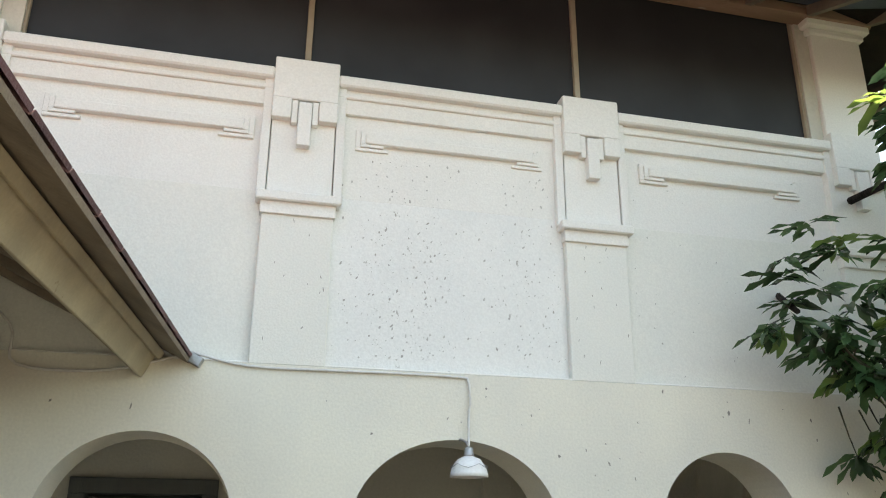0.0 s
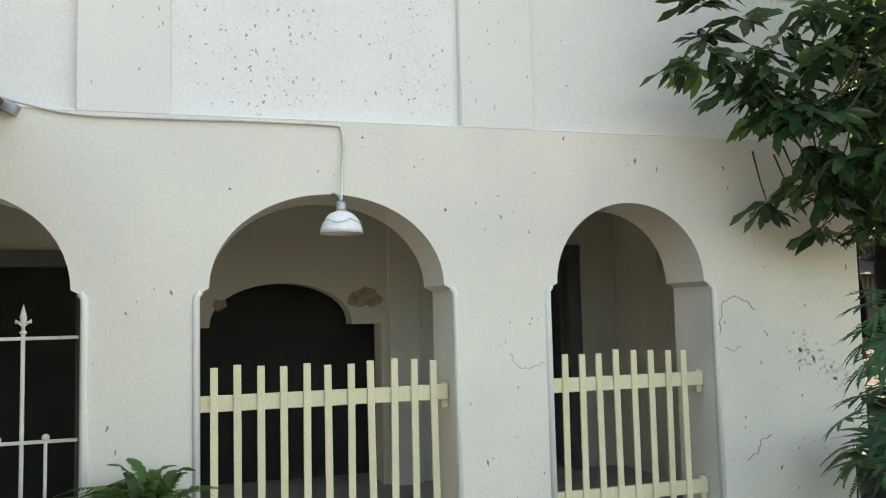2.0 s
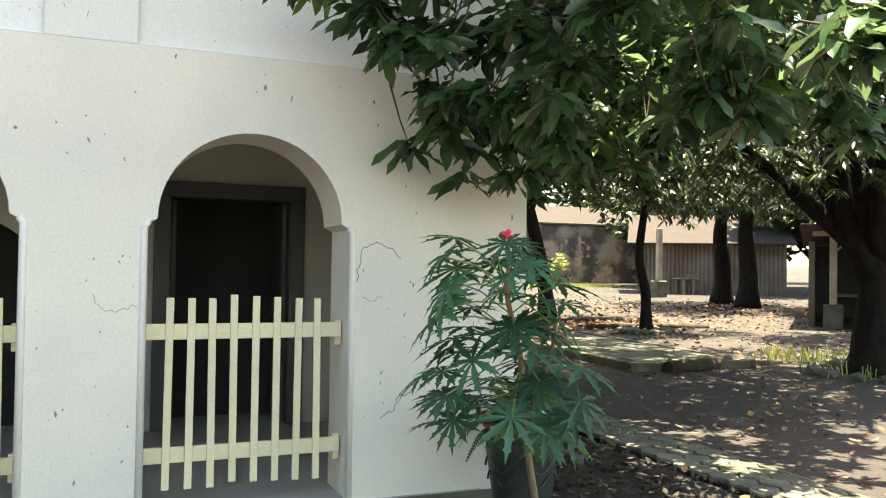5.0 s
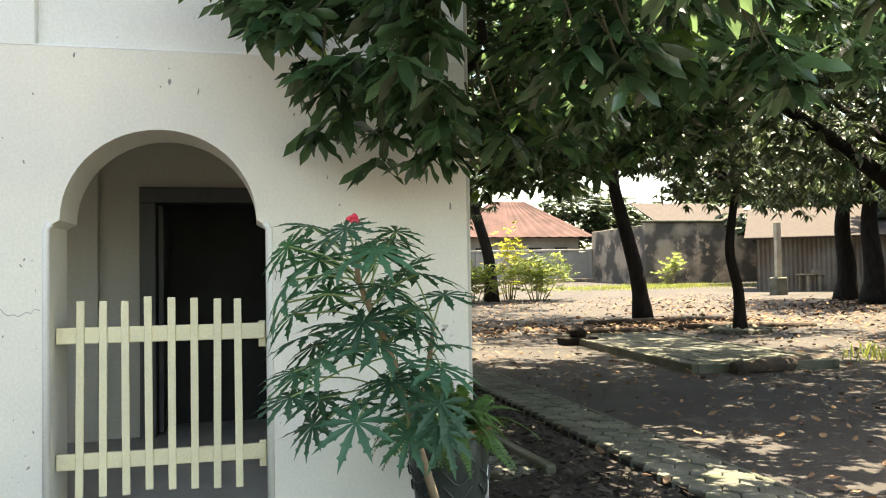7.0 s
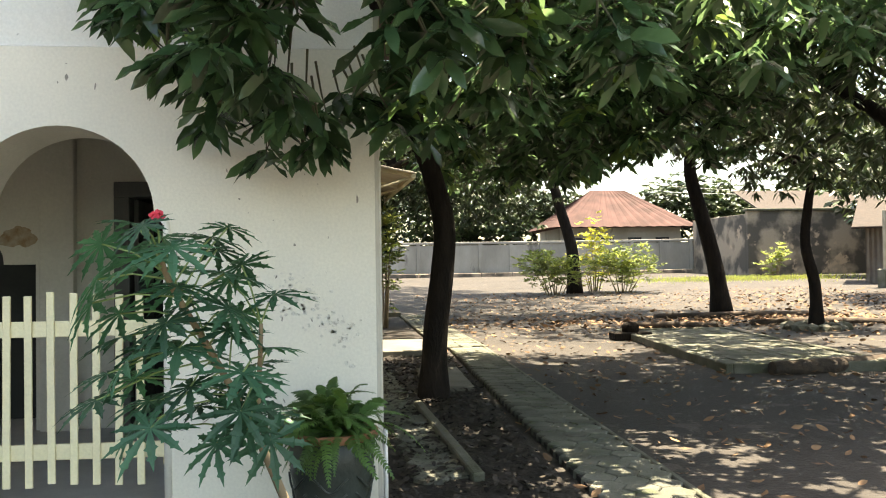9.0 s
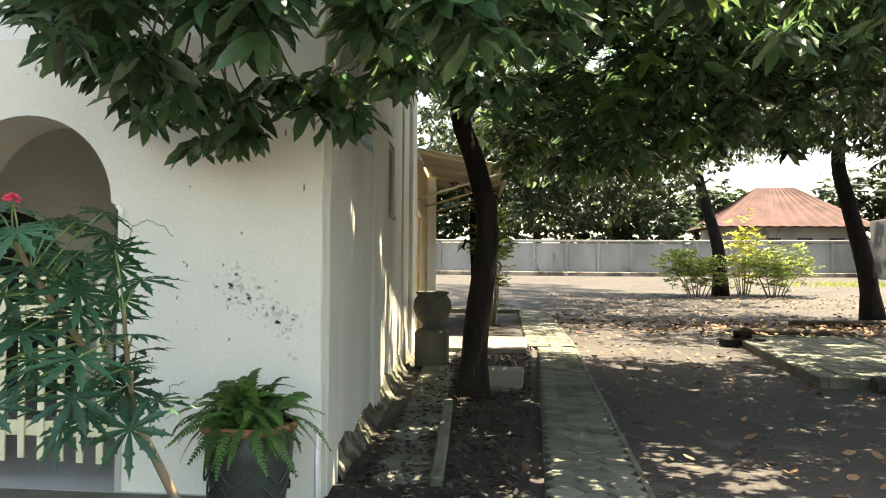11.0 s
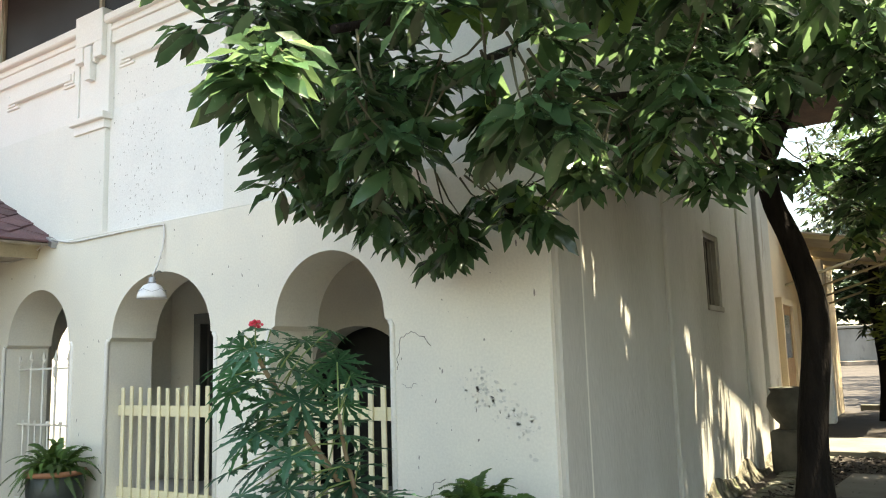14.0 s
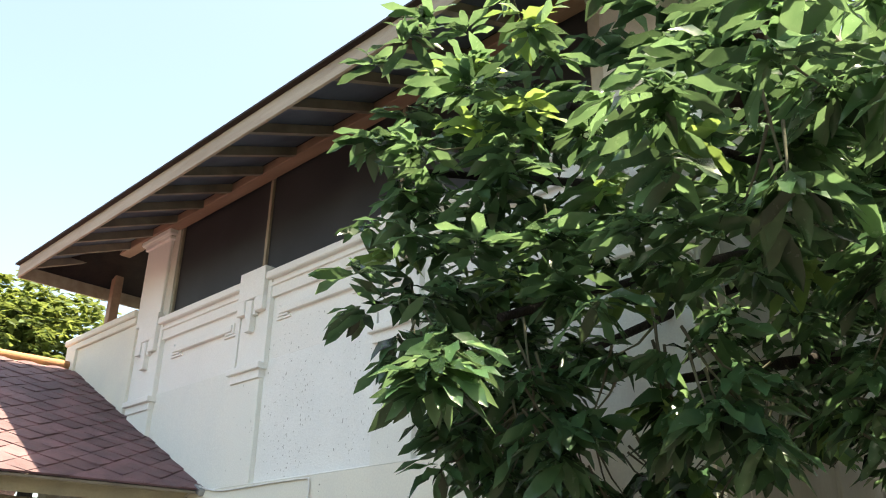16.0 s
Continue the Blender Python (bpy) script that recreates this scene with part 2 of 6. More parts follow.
M_PIC_LAND = mat("painted_green_land", (0.045, 0.085, 0.04), (0.10, 0.13, 0.05), 0.6, 6, 30, 0.05)
M_SIGN_W = mat("white_sign_vinyl", (0.72, 0.71, 0.66), None, 0.5, 4, 40, 0.02)
M_SIGN_K = mat("black_sign_ink", (0.025, 0.025, 0.025), None, 0.5, 4, 40, 0.02)
M_FLAKE = mat("lifted_paint_flake", (0.56, 0.55, 0.51), (0.36, 0.35, 0.32), 0.95, 12, 60, 0.4)
M_LOG = mat("litter_brown_log", (0.085, 0.060, 0.044), (0.040, 0.031, 0.025), 0.95, 6, 40, 0.9)
M_CRACK = mat("bare_grey_plaster_chip", (0.36, 0.34, 0.30), (0.20, 0.185, 0.165), 0.95, 12, 60, 0.4)

# ---------------- mesh helpers ----------------
def part(name, bm, material, parent=None, label=""):
    me = bpy.data.meshes.new(name)
    bm.normal_update()
    bm.to_mesh(me)
    bm.free()
    me.materials.append(material)
    ob = new(name, me)
    if parent:
        ob.parent = parent
    if label:
        ob["label"] = label
    return ob

def shared(name, me, parent, m):
    ob = new(name, me)
    ob.parent = parent
    ob.matrix_basis = m
    return ob

def thing(name, label, category, loc=(0, 0, 0), group="", kind=""):
    ob = new(name)
    ob.location = loc
    ob.empty_display_size = 0.1
    return tagged(ob, label, category, group, kind)

def structure(ob, label, category=""):
    return tagged(ob, label, category, kind="structure")

def box(bm, x0, x1, y0, y1, z0, z1, bev=0.0, m=None):
    r = bmesh.ops.create_cube(bm, size=1, matrix=Matrix.Translation(((x0 + x1) / 2, (y0 + y1) / 2, (z0 + z1) / 2)) @ Matrix.Diagonal((x1 - x0, y1 - y0, z1 - z0, 1)))
    vs = r["verts"]
    if bev:
        es = list({e for v in vs for e in v.link_edges})
        g = bmesh.ops.bevel(bm, geom=es, offset=bev, segments=1, affect='EDGES')
        vs = list({v for f in g["faces"] for v in f.verts} | {v for v in vs if v.is_valid})
    if m is not None:
        bmesh.ops.transform(bm, matrix=m, verts=[v for v in vs if v.is_valid])
    return bm

def bx(x0, x1, y0, y1, z0, z1, bev=0.0, m=None):
    return box(bmesh.new(), x0, x1, y0, y1, z0, z1, bev, m)

def tube(bm, pts, rads, n=8, cap=True):
    """Tapered round tube along points."""
    pts = [Vector(p) for p in pts]
    rings = []
    for i, p in enumerate(pts):
        d = (pts[min(i + 1, len(pts) - 1)] - pts[max(i - 1, 0)]).normalized()
        a = d.orthogonal().normalized() if i == 0 else (a - d * a.dot(d)).normalized()
        b = d.cross(a)
        r = rads[i] if isinstance(rads, (list, tuple)) else rads
        rings.append([bm.verts.new(p + (a * math.cos(2 * math.pi * k / n) + b * math.sin(2 * math.pi * k / n)) * r) for k in range(n)])
    for r0, r1 in zip(rings, rings[1:]):
        for k in range(n):
            f = bm.faces.new((r0[k], r0[(k + 1) % n], r1[(k + 1) % n], r1[k]))
            f.smooth = True
    if cap:
        bm.faces.new(rings[0][::-1])
        bm.faces.new(rings[-1])
    return bm

def lathe(bm, prof, n=28, c=(0, 0)):
    rings = [[bm.verts.new((c[0] + r * math.cos(2 * math.pi * k / n), c[1] + r * math.sin(2 * math.pi * k / n), z)) for k in range(n)] for r, z in prof]
    for r0, r1 in zip(rings, rings[1:]):
        for k in range(n):
            f = bm.faces.new((r0[k], r0[(k + 1) % n], r1[(k + 1) % n], r1[k]))
            f.smooth = True
    return bm

def curve_pts(pts, n=6):
    """Smooth line through points."""
    P = [Vector(p) for p in pts]
    P = [2 * P[0] - P[1]] + P + [2 * P[-1] - P[-2]]
    out = []
    for i in range(1, len(P) - 2):
        for k in range(n):
            t = k / n
            a, b, c, d = P[i - 1], P[i], P[i + 1], P[i + 2]
            out.append(0.5 * ((2 * b) + (c - a) * t + (2 * a - 5 * b + 4 * c - d) * t * t + (3 * b - a - 3 * c + d) * t ** 3))
    return out + [P[-2]]

def mesh_from(name, verts, faces, material, parent=None, smooth=False):
    me = bpy.data.meshes.new(name)
    me.from_pydata([tuple(map(float, v)) for v in verts], [], [tuple(map(int, f)) for f in faces])
    me.materials.append(material)
    if smooth:
        me.polygons.foreach_set("use_smooth", [True] * len(me.polygons))
    me.update()
    ob = new(name, me)
    if parent:
        ob.parent = parent
    return ob

def leaf_template(width=0.24, fold=0.10, droop=0.22):
    """A lance leaf one unit long along +x, folded on its midrib, drooping and slightly wavy."""
    st = [0.0, 0.22, 0.5, 0.78, 1.0]
    wd = [0.02, 0.72, 1.0, 0.74, 0.0]
    wave = [0.0, 0.05, -0.04, 0.05, 0.0]
    v, f = [], []
    for s, w, u in zip(st, wd, wave):
        z = -droop * s * s
        v += [(s, 0, z), (s, w * width / 2, z + fold * w * width + u), (s, -w * width / 2, z + fold * w * width - u * 0.7)]
    for i in range(len(st) - 1):
        a, b = 3 * i, 3 * i + 3
        f += [(a, b, b + 1, a + 1), (a, a + 2, b + 2, b)]
    return np.array(v), np.array(f)

def leaf_simple(width=0.27, droop=0.25):
    v = [(0, 0, 0), (0.45, width / 2, -0.06 * droop), (0.5, 0, -0.25 * droop), (0.45, -width / 2, -0.06 * droop), (1, 0, -droop)]
    return np.array(v, float), np.array([(0, 2, 1, 1), (0, 3, 2, 2), (1, 2, 4, 4), (2, 3, 4, 4)])[:, :3]

LEAF_V, LEAF_F = leaf_template(0.275, 0.11, 0.2)
LOW_V, LOW_F = leaf_simple()
LOWB_V, LOWB_F = leaf_simple(0.5, 0.2)
BROAD_V, BROAD_F = leaf_template(0.45, 0.12, 0.2)

def frames_from(dirs, rng):
    """Rotation matrices with +x along each direction and random roll."""
    x = dirs / np.linalg.norm(dirs, axis=1, keepdims=True)
    up = np.tile([0, 0, 1.0], (len(x), 1)) + rng.normal(0, 0.35, (len(x), 3))
    y = np.cross(up, x)
    y /= np.linalg.norm(y, axis=1, keepdims=True) + 1e-9
    z = np.cross(x, y)
    return np.stack([x, y, z], axis=2)

def leaves_mesh(name, pos, dirs, size, material, parent, rng, template=None):
    V, F = template or (LEAF_V, LEAF_F)
    R = frames_from(dirs, rng)
    sc = size * rng.uniform(0.7, 1.15, len(pos))
    v = np.einsum('nij,kj->nki', R, V) * sc[:, None, None] + pos[:, None, :]
    f = F[None] + (np.arange(len(pos)) * len(V))[:, None, None]
    return mesh_from(name, v.reshape(-1, 3), f.reshape(-1, F.shape[1]), material, parent, True)

def whorls(clumps, n, rng, hollow=0.35):
    """Twig ends in a set of ellipsoids, thicker towards their skins."""
    vol = np.array([c[1][0] * c[1][1] * c[1][2] for c in clumps]) ** 0.8
    idx = rng.choice(len(clumps), n, p=vol / vol.sum())
    d = rng.normal(size=(n, 3))
    d /= np.linalg.norm(d, axis=1, keepdims=True)
    r = rng.uniform(hollow, 1.0, n) ** 0.6
    c = np.array([clumps[i][0] for i in idx], float)
    a = np.array([clumps[i][1] for i in idx], float)
    return c + d * a * r[:, None], d, idx

def whorl_leaves(P, D, per, rng, spread=1.0, sag=0.25):
    n = len(P)
    k = np.repeat(np.arange(n), per)
    ang = rng.uniform(0, 2 * math.pi, n * per)
    ax = D[k] * 0.55 + np.array([0, 0, 0.25])
    side = np.stack([np.cos(ang), np.sin(ang), rng.uniform(-0.35, 0.3, n * per) - sag], axis=1) * spread
    return P[k] + rng.normal(0, 0.02, (n * per, 3)), ax * 0.5 + side

def gz(x, y):
    """Height of the yard: level near the house, rising gently far off."""
    r = math.hypot(x - 4, y + 4)
    return 0.0 if r < 22 else min(3.0, 0.018 * (r - 22))

# ---------------- ground ----------------
def build_ground():
    xs = sorted(set([-400, -120, -60, -40] + list(np.linspace(-28, 60, 45)) + [75, 110, 200, 400]))
    ys = sorted(set([-400, -120, -60, -40] + list(np.linspace(-26, 70, 49)) + [90, 130, 250, 600]))
    v = [(x, y, gz(x, y) - 0.004) for y in ys for x in xs]
    nx = len(xs)
    f = [(j * nx + i, j * nx + i + 1, (j + 1) * nx + i + 1, (j + 1) * nx + i) for j in range(len(ys) - 1) for i in range(nx - 1)]
    g = mesh_from("ground", v, f, M_GROUND, None, True)
    structure(g, "packed brown earth yard with leaf litter and dappled shade", "ground")
build_ground()

# ---------------- main house ----------------
LEDGE = 2.62
ARCHES = [(-2.57, -1.365, 1.645, 2.19), (-0.785, 0.655, 1.645, 2.20), (1.27, 2.42, 1.645, 2.18)]
WALL_D = 0.45

def hexa(bm, xa, xb, za, zb, zta, ztb, y0, y1):
    vs = [bm.verts.new(p) for p in ((xa, y0, za), (xb, y0, zb), (xb, y0, ztb), (xa, y0, zta), (xa, y1, za), (xb, y1, zb), (xb, y1, ztb), (xa, y1, zta))]
    for q in ((0, 1, 2, 3), (5, 4, 7, 6), (4, 5, 1, 0), (3, 2, 6, 7), (4, 0, 3, 7), (1, 5, 6, 2)):
        bm.faces.new([vs[i] for i in q])

def arch_wall(x0, x1, z1, arches, y0, y1, step=0.055, n=26):
    """A wall pierced by round-headed openings that widen below small shoulders."""
    bm = bmesh.new()
    x = x0
    for xl, xr, zs, zt in arches:
        hexa(bm, x, xl, 0, 0, z1, z1, y0, y1)
        il, ir = xl + step, xr - step
        zi = zs + 0.03
        hexa(bm, xl, il, zs, zi, z1, z1, y0, y1)
        c, h = (il + ir) / 2, (ir - il) / 2
        px, pz = il, zi
        for k in range(1, n + 1):
            a = math.pi * (1 - k / n)
            qx, qz = c + h * math.cos(a), zi + (zt - zi) * math.sin(a)
            hexa(bm, px, qx, pz, qz, z1, z1, y0, y1)
            px, pz = qx, qz
        hexa(bm, ir, xr, zi, zs, z1, z1, y0, y1)
        x = xr
    hexa(bm, x, x1, 0, 0, z1, z1, y0, y1)
    return weld(bm)

def weld(bm):
    bmesh.ops.remove_doubles(bm, verts=bm.verts, dist=0.0004)
    seen = {}
    for f in bm.faces:
        seen.setdefault(frozenset(v for v in f.verts), []).append(f)
    kill = [f for fs in seen.values() if len(fs) > 1 for f in fs]
    bmesh.ops.delete(bm, geom=kill, context='FACES')
    return bm

structure(part("wall_south_ground_floor", arch_wall(-9.2, 3.6, LEDGE, ARCHES, 0.0, WALL_D), M_CREAM), "cream limewashed ground floor wall with three round arches", "wall")

# jamb borders: pale rounded strips on the opening edges below the shoulders
for xl, xr, zs, zt in ARCHES:
    for xx, s in ((xl, 1), (xr, -1)):
        bm = bmesh.new()
        tube(bm, [(xx - 0.012 * s, -0.001, 0.0), (xx - 0.012 * s, -0.001, zs - 0.02), (xx + 0.01 * s, 0.0, zs + 0.012)], 0.02, 8)
        structure(part("trim", bm, M_WHITE), "white rounded plaster edge of an arch jamb", "trim")

# upper panels, set back above the ledge
PILS = [(-3.62, -3.10), (-1.405, -0.93), (0.735, 1.205), (3.05, 3.6)]
bm = bx(-5.75, 3.6, 0.06, 0.45, LEDGE, 4.72)
structure(part("wall_south_upper_floor", bm, M_WHITE), "white limewashed upper parapet wall with sunk panels", "wall")
structure(part("trim", bx(-3.1, 3.05, 0.004, 0.075, LEDGE + 0.001, LEDGE + 0.014, 0.004), M_WHITE), "narrow white ledge between the storeys", "trim")
for (a, b), (c, d), m in zip(PILS, PILS[1:], (M_PATCH, M_PEEL, M_PATCH)):
    structure(part("wall_panel", bx(b, c, 0.052, 0.07, LEDGE, 3.80, 0.002), m), "repainted lower panel of the parapet wall, flaking", "wall panel")
structure(part("wall_panel", bx(PILS[1][1], PILS[2][0], 0.054, 0.072, 3.80, 4.44, 0.002), M_WHITE), "white upper panel of the parapet wall", "wall panel")

def pilaster(a, b):
    p = thing("pilaster", "white plastered pilaster with a stepped capital", "pilaster", ((a + b) / 2, 0, LEDGE), "pilasters of the upper floor")
    w = (b - a) / 2
    part("shaft", bx(-w, w, 0.0, 0.07, 0, 1.02, 0.006), M_PATCH, p)
    part("capital_neck", bx(-w - 0.012, w + 0.012, -0.022, 0.07, 1.0, 1.09, 0.004), M_WHITE, p)
    part("capital_top", bx(-w - 0.045, w + 0.045, -0.06, 0.07, 1.085, 1.15, 0.008), M_WHITE, p)
    part("upper_shaft", bx(-w + 0.02, w - 0.02, 0.012, 0.07, 1.15, 2.02, 0.005), M_WHITE, p)
    return p

for a, b in PILS:
    pilaster(a, b)

def key_block(x):
    k = thing("keystone_ornament", "white art deco plaster block with hanging key motif", "plaster ornament", (x, 0, 4.32), "key ornaments")
    part("block", bx(-0.225, 0.225, -0.05, 0.07, 0.15, 0.47, 0.006), M_WHITE, k)
    part("block_leg", bx(-0.225, -0.095, -0.05, 0.07, 0.0, 0.152, 0.005), M_WHITE, k)
    part("block_leg", bx(0.095, 0.225, -0.05, 0.07, 0.0, 0.152, 0.005), M_WHITE, k)
    part("inner_step", bx(-0.092, -0.05, -0.035, 0.07, -0.03, 0.148, 0.004), M_WHITE, k)
    part("inner_step", bx(0.05, 0.092, -0.035, 0.07, -0.03, 0.148, 0.004), M_WHITE, k)
    part("tab", bx(-0.046, 0.046, -0.055, 0.07, -0.20, 0.13, 0.005), M_WHITE, k)

for x in (-3.36, -1.168, 0.968, 3.32):
    key_block(x)

def cornice(a, b):
    c = thing("cornice", "white moulded plaster cornice with two shadow lines", "cornice", ((a + b) / 2, 0, 4.44), "cornices")
    w = (b - a) / 2
    part("frieze", bx(-w, w, 0.02, 0.07, 0.0, 0.19, 0.003), M_WHITE, c)
    part("bead", bx(-w, w, -0.002, 0.07, 0.115, 0.15, 0.006), M_WHITE, c)
    part("cap", bx(-w, w, -0.04, 0.12, 0.19, 0.275, 0.012), M_WHITE, c)
    part("end_strip", bx(-w, -w + 0.06, 0.0, 0.07, -0.7, 0.2, 0.003), M_WHITE, c)
    part("end_strip", bx(w - 0.06, w, 0.0, 0.07, -0.7, 0.2, 0.003), M_WHITE, c)

def panel_bar(a, b):
    c = thing("panel_bar", "white raised plaster bar with stepped ends", "plaster ornament", ((a + b) / 2, 0.06, 4.2), "panel bars")
    w = (b - a) / 2
    part("bar", bx(-w + 0.07, w - 0.07, -0.05, 0.01, 0.025, 0.095, 0.006), M_WHITE, c)
    for s in (-1, 1):
        for i, (l, z) in enumerate(((0.20, 0.0), (0.235, -0.026))):
            x0, x1 = sorted((s * (w - 0.035 + 0.035 * i), s * (w - l)))
            part("end_step", bx(x0, x1, -0.036 + 0.012 * i, 0.01, z, z + 0.024, 0.003), M_WHITE, c)
            part("end_step", bx(min(s * (w - 0.035 + 0.035 * i), s * (w - 0.07 + 0.035 * i)), max(s * (w - 0.035 + 0.035 * i), s * (w - 0.07 + 0.035 * i)), -0.036 + 0.012 * i, 0.01, z + 0.024, 0.115 + 0.02 * i, 0.003), M_WHITE, c)

for a, b in ((-3.135, -1.393), (-0.943, 0.743), (1.193, 3.095)):
    cornice(a, b)
for a, b in ((-2.84, -1.50), (-0.80, 0.59), (1.38, 2.78)):
    panel_bar(a, b)

# screened veranda above
def screen(a, b):
    s = thing("veranda_screen", "dark insect mesh screen in a thin grey frame", "screen", ((a + b) / 2, 0.1, 4.72), "veranda screens")
    w = (b - a) / 2
    part("mesh_sheet", bx(-w, w, 0.0, 0.012, 0, 1.2), M_SCREEN, s)
    part("bottom_rail", bx(-w, w, -0.03, 0.02, 0, 0.035, 0.003), M_FRAMEW, s, "thin grey rail")
    part("stile", bx(w - 0.022, w + 0.022, -0.035, 0.0, 0, 1.2, 0.003), M_POST, s, "pale upright batten")
    if a < -3:
        part("stile", bx(-w - 0.022, -w + 0.018, -0.035, 0.0, 0, 1.2, 0.003), M_POST, s, "pale upright batten")

for a, b in ((-3.06, -1.168), (-1.168, 0.92), (0.92, 2.98)):
    screen(a, b)

def veranda_post(x0, x1, j0, j1):
    p = thing("veranda_post", "square white plastered corner post with moulded head", "post", ((x0 + x1) / 2, 0.2, 4.72), "corner posts")
    w = (x1 - x0) / 2
    part("shaft", bx(-w, w, -0.2, 0.25, 0, 1.16, 0.01), M_WHITE, p)
    part("reveal", bx(j0 - (x0 + x1) / 2, j1 - (x0 + x1) / 2, -0.16, 0.2, 0, 1.16, 0.004), M_INNER, p, "bare greyish jamb")
    part("head", bx(-w - 0.03, w + 0.03, -0.23, 0.28, 1.04, 1.10, 0.01), M_WHITE, p)
    part("head_top", bx(-w - 0.07, w + 0.07, -0.27, 0.3, 1.10, 1.19, 0.012), M_WHITE, p)

veranda_post(3.1, 3.6, 2.98, 3.12)
veranda_post(-3.78, -3.2, -3.22, -3.06)

# roof over the veranda
EAVE_Y, EAVE_Z, EAVE_X0, EAVE_X1 = -1.08, 5.50, -5.1, 4.4
def main_roof():
    r = thing("house_roof", "clay tiled roof with faded brown fascia and dark open eaves", "roof", (0, 0, 5.9))
    sl = 0.42
    bm = bmesh.new()
    pts = [(EAVE_X0, EAVE_Y), (EAVE_X1, EAVE_Y), (EAVE_X1, 12.0), (EAVE_X0, 12.0)]
    v0 = [bm.verts.new((x, y, EAVE_Z + 0.10 - 5.9)) for x, y in pts]
    rz = EAVE_Z + 0.10 + sl * 4.2 - 5.9
    a, b = bm.verts.new((EAVE_X0 + 4.2, 3.5, rz)), bm.verts.new((EAVE_X1 - 4.2, 6.0, rz))
    for q in ((v0[0], v0[1], b, a), (v0[1], v0[2], b), (v0[2], v0[3], a, b), (v0[3], v0[0], a)):
        bm.faces.new(q)
    ext = bmesh.ops.solidify(bm, geom=bm.faces[:], thickness=0.05)
    part("roof_covering", bm, M_ROOF, r)
    zf = EAVE_Z - 5.9
    part("fascia", bx(EAVE_X0, EAVE_X1, EAVE_Y, EAVE_Y + 0.03, zf - 0.06, zf + 0.11, 0.004), M_FASCIA, r)
    part("fascia", bx(EAVE_X0, EAVE_X0 + 0.03, EAVE_Y + 0.03, 12.0, zf - 0.06, zf + 0.11, 0.004), M_FASCIA, r)
    part("fascia", bx(EAVE_X1 - 0.03, EAVE_X1, EAVE_Y + 0.03, 12.0, zf - 0.06, zf + 0.11, 0.004), M_FASCIA, r)
    part("drip_edge", bx(EAVE_X0 - 0.02, EAVE_X1 + 0.02, EAVE_Y - 0.05, EAVE_Y + 0.06, zf + 0.112, zf + 0.135, 0.002), M_ROOF, r)
    part("wall_plate", bx(-5.0, 4.2, -0.10, 0.06, -0.02, 0.13, 0.006), M_BEAM, r)
    slope = math.atan(sl)
    for i in range(17):
        x = EAVE_X0 + 0.35 + i * 0.6
        if x > EAVE_X1 - 0.1:
            break
        L = (0.25 - EAVE_Y) / math.cos(slope)
        m = Matrix.Translation((x, EAVE_Y + 0.03, zf + 0.0)) @ Matrix.Rotation(slope, 4, 'X')
        part("rafter", bx(-0.03, 0.03, 0, L, -0.02, 0.07, 0.0, m), M_RAFTER, r)
    m = Matrix.Translation((0, EAVE_Y + 0.03, zf + 0.0)) @ Matrix.Rotation(slope, 4, 'X')
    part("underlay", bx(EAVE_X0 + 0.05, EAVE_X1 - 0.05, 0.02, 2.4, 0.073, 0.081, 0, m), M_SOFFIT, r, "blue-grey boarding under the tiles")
main_roof()

# left end: balcony parapet and timber post
def balcony():
    p = thing("balcony_parapet", "cream plastered balcony parapet with moulded cap", "parapet", (-4.75, 0.0, 3.3))
    part("body", bx(-0.95, 0.95, 0.02, 0.2, -0.7, 1.57, 0.004), M_CREAM, p)
    part("end_pier", bx(-1.02, -0.72, -0.02, 0.24, -0.7, 1.58, 0.006), M_CREAM, p)
    part("cap", bx(-1.06, 0.97, -0.05, 0.26, 1.58, 1.67, 0.015), M_CREAM, p)
    part("cap_moulding", bx(-1.03, 0.97, -0.021, 0.241, 1.49, 1.58, 0.01), M_CREAM, p)
    t = thing("timber_post", "red-brown painted timber balcony post with bracket", "post", (-4.85, 0.12, 4.96))
    part("shaft", bx(-0.06, 0.06, -0.06, 0.06, 0, 1.1, 0.008), M_BEAM, t)
    part("bracket", bx(-0.05, 0.05, -0.7, 0.3, 1.0, 1.09, 0.006), M_BEAM, t)
balcony()

